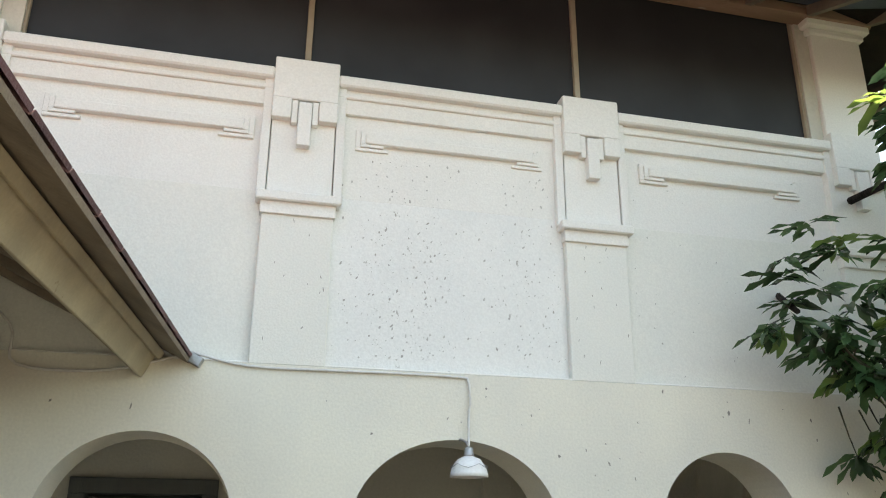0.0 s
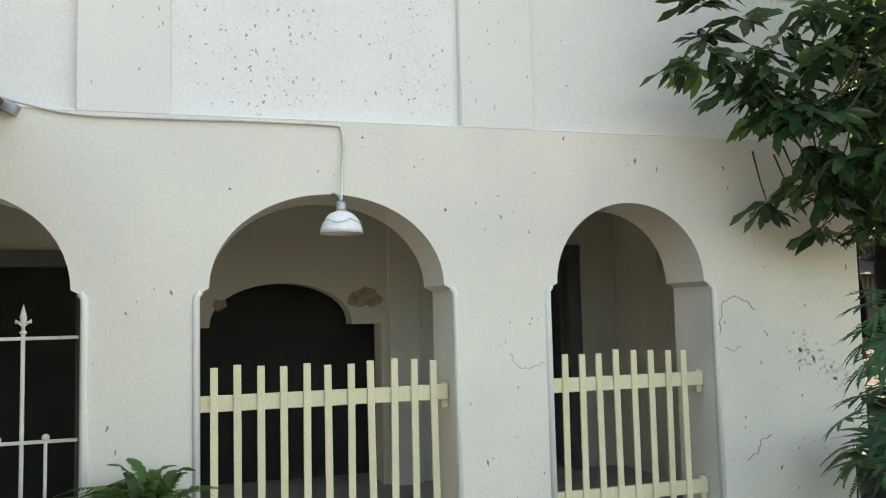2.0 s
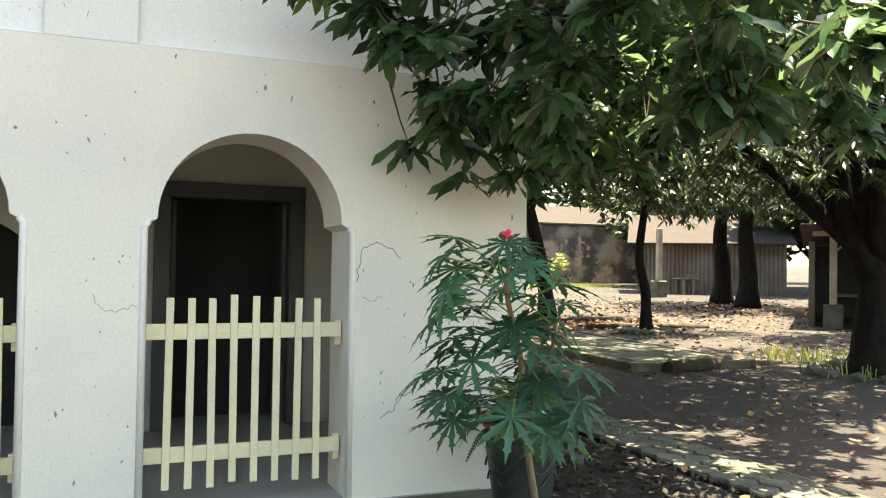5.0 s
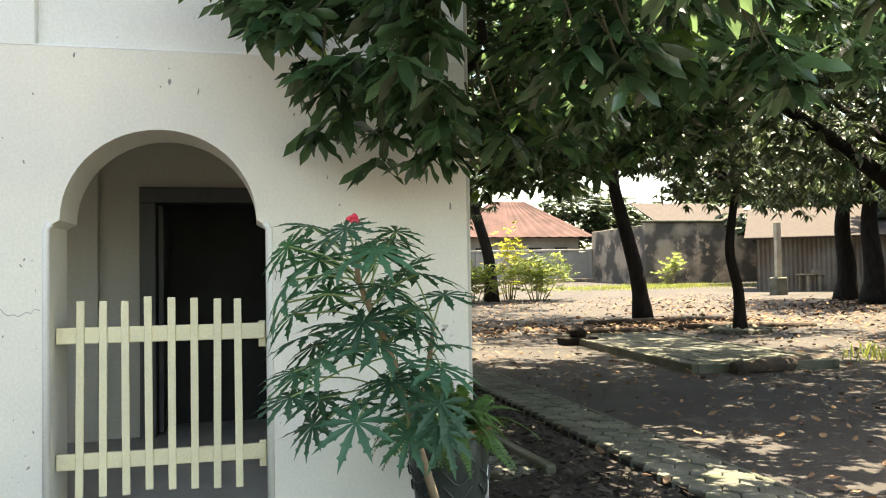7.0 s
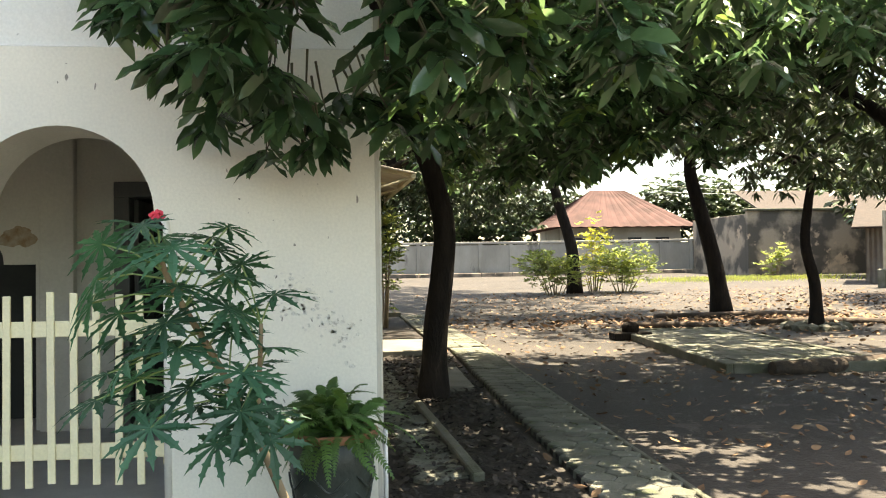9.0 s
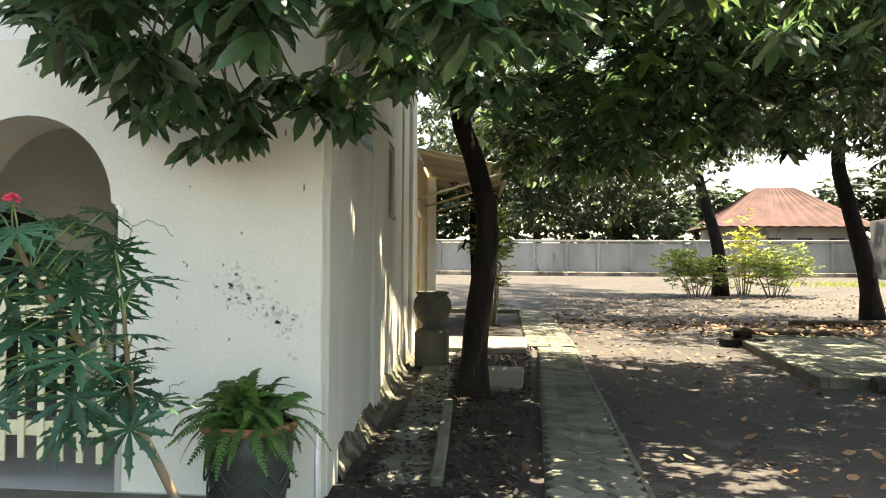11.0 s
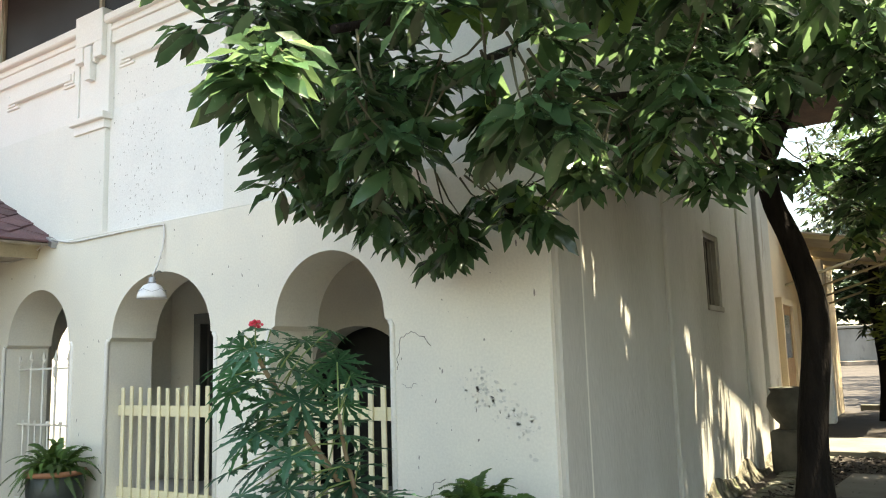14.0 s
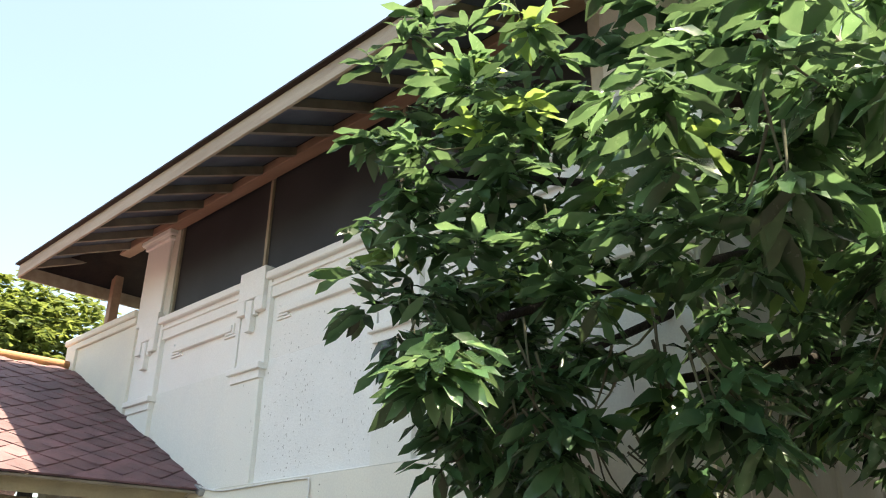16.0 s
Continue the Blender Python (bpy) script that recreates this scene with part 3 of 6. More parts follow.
# inside the arcade
structure(part("floor", bx(-9.2, 3.3, -0.02, 3.2, -0.1, 0.03), M_CONC), "worn grey screed floor of the arcade", "floor")
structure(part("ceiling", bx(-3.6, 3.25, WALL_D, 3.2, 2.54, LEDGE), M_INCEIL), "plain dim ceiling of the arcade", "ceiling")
BACK = 2.5
def back_wall():
    bm = bmesh.new()
    hexa(bm, -3.6, -2.75, 0, 0, LEDGE, LEDGE, BACK, BACK + 0.3)
    hexa(bm, -2.75, -1.55, 2.08, 2.08, LEDGE, LEDGE, BACK, BACK + 0.3)
    hexa(bm, -1.55, -0.98, 0, 0, LEDGE, LEDGE, BACK, BACK + 0.3)
    # wide dark alcove with a stepped segmental head
    hexa(bm, -0.98, -0.70, 1.43, 1.43, LEDGE, LEDGE, BACK, BACK + 0.3)
    hexa(bm, 0.50, 0.76, 1.43, 1.43, LEDGE, LEDGE, BACK, BACK + 0.3)
    px, pz = -0.70, 1.45
    for k in range(1, 19):
        a = math.pi * (1 - k / 18)
        qx, qz = -0.10 + 0.60 * math.cos(a), 1.45 + 0.35 * math.sin(a)
        hexa(bm, px, qx, pz, qz, LEDGE, LEDGE, BACK, BACK + 0.3)
        px, pz = qx, qz
    hexa(bm, 0.76, 1.42, 0, 0, LEDGE, LEDGE, BACK, BACK + 0.3)
    hexa(bm, 1.42, 2.68, 2.12, 2.12, LEDGE, LEDGE, BACK, BACK + 0.3)
    hexa(bm, 2.68, 3.3, 0, 0, LEDGE, LEDGE, BACK, BACK + 0.3)
    return weld(bm)
structure(part("wall_arcade_back", back_wall(), M_INNER), "stained grey plaster wall at the back of the arcade", "wall")
structure(part("wall_alcove", bx(-1.05, 0.85, 3.1, 3.2, 0.03, 2.5), M_DARKIN), "alcove back, coloured near-black for the unlit recess", "wall")
structure(part("wall_alcove_side", bx(-1.1, -1.0, 2.81, 3.1, 0.03, 2.5), M_DARKIN), "alcove side, coloured near-black for the unlit recess", "wall")
structure(part("wall_alcove_side", bx(0.78, 0.88, 2.81, 3.1, 0.03, 2.5), M_DARKIN), "alcove side, coloured near-black for the unlit recess", "wall")
def ragged(cx, cz, w, h, y, seed, n=40):
    """Irregular flat patch: a slow lobed outline with a finely broken edge."""
    rg = random.Random(seed)
    p1, p2, p3 = (rg.uniform(0, 6.28) for _ in range(3))
    v = [(cx, y, cz)]
    for k in range(n):
        a = 2 * math.pi * k / n
        r = 0.78 + 0.16 * math.sin(2 * a + p1) + 0.10 * math.sin(3 * a + p2) + 0.05 * math.sin(7 * a + p3) + rg.uniform(-0.04, 0.04)
        v.append((cx + w * r * math.cos(a), y, cz + h * r * math.sin(a)))
    return v, [(0, 1 + k, 1 + (k + 1) % n) for k in range(n)]
M_PEELBROWN = mat("brown_peeled_plaster", (0.30, 0.20, 0.11), (0.42, 0.36, 0.27), 0.95, 14, 50, 0.5)
structure(mesh_from("wall_peeled_patch", *ragged(0.62, 1.66, 0.16, 0.13, BACK - 0.004, 3), M_PEELBROWN), "brown patch of peeled plaster", "wall patch")
structure(mesh_from("wall_peeled_patch", *ragged(-0.62, 1.62, 0.06, 0.07, BACK - 0.004, 4), M_PEELBROWN), "small brown patch of peeled plaster", "wall patch")
structure(part("wall_pier_inner", bx(0.82, 1.10, BACK - 0.09, BACK, 0.03, 2.54, 0.006), M_INNER), "shallow plaster pier on the back wall", "wall")

def big_door(x0, x1, zt):
    d = thing("door_1", "tall dark grey painted double door in a wide frame, open onto a dark room", "door", ((x0 + x1) / 2, BACK - 0.02, 0.03), kind="structure")
    w = (x1 - x0) / 2
    part("jamb", bx(-w, -w + 0.13, -0.05, 0.2, 0, zt - 0.161, 0.006), M_DARKWOOD, d)
    part("jamb", bx(w - 0.13, w, -0.05, 0.2, 0, zt - 0.161, 0.006), M_DARKWOOD, d)
    part("lintel", bx(-w, w, -0.052, 0.2, zt - 0.16, zt - 0.03, 0.006), M_DARKWOOD, d)
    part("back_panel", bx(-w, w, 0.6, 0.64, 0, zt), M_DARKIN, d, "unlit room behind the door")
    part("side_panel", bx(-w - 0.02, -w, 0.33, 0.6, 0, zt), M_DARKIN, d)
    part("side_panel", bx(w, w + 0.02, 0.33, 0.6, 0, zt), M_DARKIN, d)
    part("door_leaf", bx(-w + 0.14, -w + 0.18, 0.05, 0.55, 0.02, zt - 0.18, 0.004), M_DARKWOOD, d)
    part("door_leaf", bx(w - 0.18, w - 0.14, 0.05, 0.55, 0.02, zt - 0.18, 0.004), M_DARKWOOD, d)
big_door(1.42, 2.68, 2.12)
big_door(-2.75, -1.55, 2.08)
structure(part("wall_arcade_east", bx(3.18, 3.3, WALL_D, BACK, 0.03, 2.54), M_INNER), "plain plaster end wall", "wall")
# west end: an arched opening towards the light
bm = arch_wall(0.0, 2.1, 2.54, [(0.45, 1.75, 1.55, 2.15)], -0.06, 0.06)
bmesh.ops.transform(bm, matrix=pose(-3.35, WALL_D, 0.0, 0, 0, 90), verts=bm.verts)
structure(part("wall_arcade_west", bm, M_INNER), "grey plaster cross wall with an arch", "wall")
structure(part("wall_court", bx(-9.0, -8.8, 0.5, 8, 0, 3.0), M_WHITE), "sunlit white courtyard wall", "wall")
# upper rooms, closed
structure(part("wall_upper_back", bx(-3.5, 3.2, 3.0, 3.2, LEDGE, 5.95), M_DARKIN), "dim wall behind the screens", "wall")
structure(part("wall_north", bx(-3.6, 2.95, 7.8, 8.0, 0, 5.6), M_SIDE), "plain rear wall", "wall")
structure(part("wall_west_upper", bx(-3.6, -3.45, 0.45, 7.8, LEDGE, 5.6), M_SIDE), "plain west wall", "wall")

# ---------------- east side ----------------
SIDE = pose(3.6, 0, 0, 0, 0, 4.29)
def sbox(u0, u1, n0, n1, z0, z1, bev=0.0):
    return bx(n0, n1, u0, u1, z0, z1, bev, SIDE)

def side_wall():
    bm = bmesh.new()
    for u0, u1, z0, z1 in ((0.45, 3.95, 0, 5.2), (3.95, 4.60, 0, 1.85), (3.95, 4.60, 2.62, 5.2), (4.60, 7.5, 0, 5.2)):
        box(bm, -0.34, -0.03, u0, u1, z0, z1, 0, SIDE)
    return bm
structure(part("wall_east", side_wall(), M_SIDE), "side wall render greyed for tree shade, with damp stains", "wall")
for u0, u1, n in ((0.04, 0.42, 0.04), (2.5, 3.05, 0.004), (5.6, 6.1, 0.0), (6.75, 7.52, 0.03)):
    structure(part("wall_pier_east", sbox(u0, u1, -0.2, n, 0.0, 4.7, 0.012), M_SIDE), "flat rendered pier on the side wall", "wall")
def plinth():
    """Bare damp footing with a ragged upper edge where the render has fallen away."""
    bm = bmesh.new()
    n = 150
    rows = []
    for i in range(n + 1):
        u = 0.44 + 7.0 * i / n
        h = 0.15 + 0.15 * noise.noise(Vector((u * 0.9, 3.1, 0))) + 0.07 * noise.noise(Vector((u * 2.3, 7.7, 0))) + 0.018 * noise.noise(Vector((u * 11, 1.3, 0)))
        h = max(0.05, h)
        j = 0.02 * noise.noise(Vector((u * 6, 0, 4)))
        pts = ((-0.10, h), (-0.018, h), (-0.012 + j * 0.3, h * 0.93), (0.012 + j, h * 0.5), (0.045 + j, 0.05), (0.075 + j, 0.0))
        rows.append([bm.verts.new(SIDE @ Vector((a, u, z))) for a, z in pts])
    for r0, r1 in zip(rows, rows[1:]):
        for a, b, c, d in zip(r0, r0[1:], r1[1:], r1):
            bm.faces.new((a, d, c, b))
    return bm
structure(part("wall_plinth", plinth(), M_BASE), "crumbling damp and mossy wall base", "plinth")

def side_window():
    w = thing("window_1", "small recessed grey window with an iron grille", "window", kind="structure")
    w.matrix_world = SIDE @ pose(-0.1, 4.275, 1.85)
    for a in ((-0.325, -0.27, 0, 0.77), (0.27, 0.325, 0, 0.77)):
        part("frame_side", bx(-0.04, 0.05, a[0], a[1], a[2], a[3], 0.004), M_FRAMEW, w)
    part("frame_top", bx(-0.04, 0.05, -0.27, 0.27, 0.715, 0.77, 0.004), M_FRAMEW, w)
    part("sill", bx(-0.04, 0.09, -0.325, 0.325, -0.035, 0.02, 0.006), M_FRAMEW, w)
    part("pane", bx(-0.03, -0.02, -0.27, 0.27, 0.02, 0.715), M_GLASS, w, "dark glass")
    for k in range(4):
        part("grille_bar", tube(bmesh.new(), [(0.02, -0.18 + k * 0.12, 0.02), (0.02, -0.18 + k * 0.12, 0.715)], 0.008, 6), M_FRAMEW, w)
side_window()

def side_extension():
    structure(part("wall_east_set_back", bx(-0.35, -0.12, 7.5, 17.0, 0, 3.4, 0, SIDE), M_OCHREWALL), "warm cream wall set back beyond the corner", "wall")
    structure(part("wall_east_pillar", bx(-0.2, 0.06, 13.2, 13.6, 0, 3.2, 0.01, SIDE), M_WHITE), "white pillar beside the doorway", "wall")
    for u0, lab in ((8.6, "brown timber side door with glazed upper panel"), (10.8, "brown timber side door beside the awning")):
        d = thing("door_2", lab, "door", kind="structure")
        d.matrix_world = SIDE @ pose(-0.1, u0, 0.1)
        part("leaf", bx(-0.02, 0.03, 0.06, 1.0, 0, 2.0, 0.004), M_OCHRE, d)
        part("jamb", bx(-0.02, 0.07, -0.02, 0.06, 0, 2.1, 0.004), M_OCHREWALL, d)
        part("jamb", bx(-0.02, 0.07, 1.0, 1.08, 0, 2.1, 0.004), M_OCHREWALL, d)
        part("lintel", bx(-0.02, 0.07, 0.06, 1.0, 2.0, 2.1, 0.004), M_OCHREWALL, d)
        part("glass", bx(0.031, 0.036, 0.2, 0.86, 1.2, 1.85), M_GLASS, d, "dark glass")
        part("rail", bx(0.031, 0.045, 0.1, 0.96, 0.95, 1.07, 0.003), M_OCHRE, d)
    a = thing("awning", "faded sheet awning on slanted steel struts", "awning")
    a.matrix_world = SIDE @ pose(-0.1, 9.3, 3.28)
    m = Matrix.Rotation(radians(11), 4, 'Y')
    part("sheet", bx(0, 1.65, 0.0, 6.5, 0, 0.03, 0.004, m), M_AWN, a)
    part("edge_beam", bx(1.58, 1.65, 0.0, 6.5, -0.08, -0.002, 0.004, m), M_CREAMWOOD, a)
    for k in range(4):
        y = 0.1 + k * 2.0
        part("strut", tube(bmesh.new(), [(0.02, y, -0.85), (1.55, y, -0.36)], 0.022, 6), M_CREAMWOOD, a)
        part("rafter", bx(0.0, 1.6, y - 0.025, y + 0.025, -0.06, -0.002, 0.003, m), M_CREAMWOOD, a)
side_extension()

# ---------------- low wing with diamond tiles ----------------
WING = pose(-1.72, 0.0, 2.62, 0, 0, -5.2)
WSL = math.atan(0.5)
WROOF = WING @ Matrix.Rotation(WSL, 4, 'Y')   # local -x climbs the slope
def wing_roof():
    r = thing("wing_roof", "low wing roof of purple-red diamond tiles with cream eaves board", "roof")
    r.matrix_world = WROOF
    S = 4.35
    part("deck", bx(-S, -0.02, -9.0, 0.0, -0.035, -0.012), M_RAFTER, r, "rough boards under the tiles")
    for k in range(19):
        y = -0.25 - k * 0.48
        part("rafter", bx(-S, -0.25, y - 0.03, y + 0.03, -0.13, -0.036, 0.004), M_RAFTER, r)
    for k in range(8):
        x = -0.35 - k * 0.5
        part("batten", bx(x - 0.025, x + 0.025, -9.0, 0.0, -0.06, -0.037), M_RAFTER, r)
    part("eaves_board", bx(-0.24, -0.205, -9.0, -0.03, -0.24, -0.06, 0.004), M_CREAMWOOD, r)
    part("eaves_fillet", bx(-0.20, -0.17, -9.0, -0.03, -0.10, -0.05, 0.003), M_CREAMWOOD, r)
    part("edge_flashing", bx(-0.10, 0.05, -0.05, 0.02, -0.03, 0.03, 0.004), M_STEEL, r)
    part("ridge", tube(bmesh.new(), [(-S, -9.0, 0.02), (-S, 0.1, 0.02)], 0.065, 8), M_RIDGE, r, "orange mortared ridge")
    return r
wing = wing_roof()
w2 = thing("wing_roof", "far slope of the low wing roof", "roof")
w2.matrix_world = WING @ Matrix.Translation((-7.78, 0, 0)) @ Matrix.Rotation(-WSL, 4, 'Y')
part("deck", bx(0.0, 4.35, -9.0, 0.0, -0.03, 0.01), M_TILEI, w2)
def beam_thing(x0, x1, y0, y1, z0, z1):
    b = part("eaves_beam", bx(x0, x1, y0, y1, z0, z1, 0.008, WING), M_CREAMWOOD)
    tagged(b, "thick cream painted beam under the wing eaves", "beam", "wing beams")
beam_thing(-1.25, -1.12, -9.0, -0.02, -0.22, -0.07)
beam_thing(-2.6, -0.98, -0.55, -0.42, -0.16, -0.0)
beam_thing(-2.6, -0.98, -3.0, -2.87, -0.16, -0.0)
structure(part("wall_wing_west", bx(-7.4, -7.2, -9.0, 0.0, -2.62, 0.3, 0, WING), M_CREAM), "plain cream wing wall", "wall")
structure(part("wall_wing_south", bx(-7.4, -1.6, -9.1, -8.95, -2.62, 0.0, 0, WING), M_CREAM), "plain cream wing end wall", "wall")
structure(part("pavement", bx(-9.0, 3.7, -0.32, -0.021, -0.05, 0.028, 0.006), M_KERB), "worn mossy concrete apron along the house", "pavement")

def picture():
    p = thing("picture", "landscape picture in a dark brown frame on the wall", "picture", (-4.25, -0.01, 2.1))
    w, h = 0.66, 0.48
    part("frame_side", bx(-w, -w + 0.07, -0.035, 0, -h, h, 0.005), M_PICFRAME, p)
    part("frame_side", bx(w - 0.07, w, -0.035, 0, -h, h, 0.005), M_PICFRAME, p)
    part("frame_rail", bx(-w + 0.07, w - 0.07, -0.035, 0, h - 0.07, h, 0.005), M_PICFRAME, p)
    part("frame_rail", bx(-w + 0.07, w - 0.07, -0.035, 0, -h, -h + 0.07, 0.005), M_PICFRAME, p)
    part("mount", bx(-w + 0.07, w - 0.07, -0.012, 0, -h + 0.07, h - 0.07), M_PICMAT, p)
    part("painted_sky", bx(-w + 0.09, w - 0.09, -0.016, -0.012, -0.08, h - 0.09), M_PIC_SKY, p)
    part("painted_land", bx(-w + 0.09, w - 0.09, -0.016, -0.012, -h + 0.09, -0.08), M_PIC_LAND, p)
    for i, (x, hh) in enumerate(((0.12, 0.16), (0.22, 0.22), (0.34, 0.12), (-0.2, 0.1))):
        part("painted_tree", bx(x - 0.04, x + 0.04, -0.018, -0.012, -0.08, -0.08 + hh), M_PIC_LAND, p)
picture()

def wall_sign():
    s = thing("wall_sign", "small black and white pictogram sign on the wall", "sign", (-3.23, -0.006, 2.27))
    part("plate", bx(-0.075, 0.075, -0.004, 0.004, -0.13, 0.13, 0.001), M_SIGN_W, s)
    part("pictogram", bx(-0.068, 0.068, -0.007, -0.004, 0.02, 0.123), M_SIGN_K, s)
    bm = bmesh.new()
    box(bm, -0.012, 0.012, -0.009, -0.007, -0.035, 0.035, 0, Matrix.Translation((0, 0, 0.07)) @ Matrix.Rotation(radians(40), 4, 'Y'))
    part("white_mark", bm, M_SIGN_W, s)
    for k in range(4):
        part("text_bar", bx(-0.06, 0.06 - 0.02 * (k % 2), -0.007, -0.004, -0.01 - k * 0.03, 0.004 - k * 0.03), M_SIGN_K, s)
wall_sign()

# ---------------- gates ----------------
def picket_gate(x0, x1, first, step, n, tops, lab):
    y = 0.12
    g = thing("picket_gate", lab, "gate", ((x0 + x1) / 2, y, 0.0), "picket gates")
    c = (x0 + x1) / 2
    for z0, z1 in ((0.995, 1.085), (0.30, 0.39)):
        part("rail", bx(x0 - c, x1 - c, 0.0, 0.028, z0, z1, 0.004), M_GATE, g)
        part("hinge_block", bx(x1 - c - 0.035, x1 - c + 0.005, 0.028, 0.07, z0 - 0.05, z1 + 0.01, 0.003), M_GATE, g)
    me = bx(-0.021, 0.021, -0.016, 0.0, 0.0, 1.08, 0.003)
    base = part("picket", me, M_GATE, g)
    rng = random.Random(n)
    for i in range(n):
        m = pose(first + i * step - c, -0.001, 0.16 + rng.uniform(-0.012, 0.012) + tops * i, 0, rng.uniform(-0.5, 0.5), 0)
        if i == 0:
            base.matrix_basis = m
        else:
            shared("picket", base.data, g, m)
picket_gate(-0.80, 0.645, -0.705, 0.1265, 11, 0.0, "cream painted wooden picket gate across the middle arch")
picket_gate(1.28, 2.405, 1.40, 0.1225, 8, 0.0, "cream painted wooden picket gate across the end arch")

def iron_gate():
    g = thing("iron_gate", "white painted wrought iron gate with spear finials", "gate", (-2.0, 0.16, 0.05))
    for z in (0.12, 0.83, 1.37):
        part("rail", bx(-0.60, 0.60, -0.008, 0.008, z, z + 0.018, 0.002), M_IRON, g)
    def spear(bm, x, z):
        tube(bm, [(x, 0, 0.05), (x, 0, z)], 0.011, 8)
        lathe(bm, [(0.011, z - 0.01), (0.02, z), (0.011, z + 0.012)], 8, (x, 0))
        for s in (-1, 1):
            tube(bm, curve_pts([(x, 0, z + 0.03), (x + s * 0.02, 0, z + 0.05), (x + s * 0.04, 0, z + 0.07)], 3), [0.006] * 6 + [0.002], 6)
        tube(bm, [(x, 0, z), (x, 0, z + 0.05), (x, 0, z + 0.08), (x, 0, z + 0.15)], [0.008, 0.010, 0.019, 0.001], 8)
        tube(bm, [(x - 0.04, 0, z + 0.055), (x + 0.04, 0, z + 0.055)], 0.007, 6)
    for k in range(5):
        bm = bmesh.new()
        spear(bm, -0.55 + 0.228 * k - 0.03, 1.41)
        part("spear_bar", bm, M_IRON, g)
    for k in range(5):
        bm = bmesh.new()
        x = -0.466 + 0.228 * k
        tube(bm, [(x, 0, 0.05), (x, 0, 0.85)], 0.009, 8)
        bmesh.ops.create_uvsphere(bm, u_segments=8, v_segments=6, radius=0.02, matrix=Matrix.Translation((x, 0, 0.86)))
        part("short_bar", bm, M_IRON, g)
    part("latch", bx(0.10, 0.14, -0.03, 0.0, 1.30, 1.40, 0.004), M_IRON, g)
iron_gate()

# ---------------- lamp and cable ----------------
def lamp():
    l = thing("hanging_lamp", "white dome lamp shade hanging from a cable over the middle arch", "lamp", (-0.02, -0.10, 1.965))
    part("shade", lathe(bmesh.new(), [(0.0, 0.128), (0.03, 0.126), (0.07, 0.108), (0.10, 0.07), (0.117, 0.025), (0.12, 0.0), (0.114, 0.0), (0.095, 0.066), (0.06, 0.1), (0.0, 0.118)], 32), M_LAMP, l)
    for k in range(10):
        a = 2 * math.pi * k / 10
        b = 2 * math.pi * (k + 1) / 10
        z0, z1 = (0.05, 0.075) if k % 2 else (0.075, 0.05)
        rr = lambda z: 0.1225 - 0.6 * max(0, z - 0.025) ** 1.35
        part("seam", tube(bmesh.new(), [(rr(z0) * math.cos(a), rr(z0) * math.sin(a), z0), (rr(0.06) * math.cos((a + b) / 2), rr(0.06) * math.sin((a + b) / 2), 0.06), (rr(z1) * math.cos(b), rr(z1) * math.sin(b), z1)], 0.0022, 4), M_STEEL, l, "thin grey seam")
    part("socket", lathe(bmesh.new(), [(0.0, 0.12), (0.03, 0.12), (0.032, 0.145), (0.026, 0.15), (0.03, 0.165), (0.022, 0.18), (0.0, 0.182)], 16), M_STEEL, l)
    part("bracket", tube(bmesh.new(), curve_pts([(0, 0, 0.18), (-0.01, 0.03, 0.215), (-0.03, 0.08, 0.235), (-0.03, 0.11, 0.235)], 4), 0.008, 6), M_STEEL, l)
    c = part("lamp_cable", tube(bmesh.new(), curve_pts([(-1.75, -0.02, 2.665), (-1.41, -0.012, 2.60), (-0.93, -0.012, 2.597), (-0.5, -0.012, 2.602), (-0.06, -0.012, 2.598), (0.0, -0.014, 2.575), (0.012, -0.02, 2.45), (0.0, -0.03, 2.36), (-0.01, -0.06, 2.25), (-0.02, -0.10, 2.15)], 5), 0.008, 6), M_CABLE)
    tagged(c, "slack white electric cable pinned along the ledge to the lamp", "cable")
    c2 = part("eaves_cable", tube(bmesh.new(), curve_pts([(-1.74, -0.03, 2.66), (-2.2, -0.03, 2.53), (-2.7, -0.03, 2.54), (-2.75, -0.1, 2.75), (-2.95, -0.6, 2.92)], 5), 0.009, 6), M_CABLE)
    tagged(c2, "white cable looped under the wing eaves", "cable")
lamp()

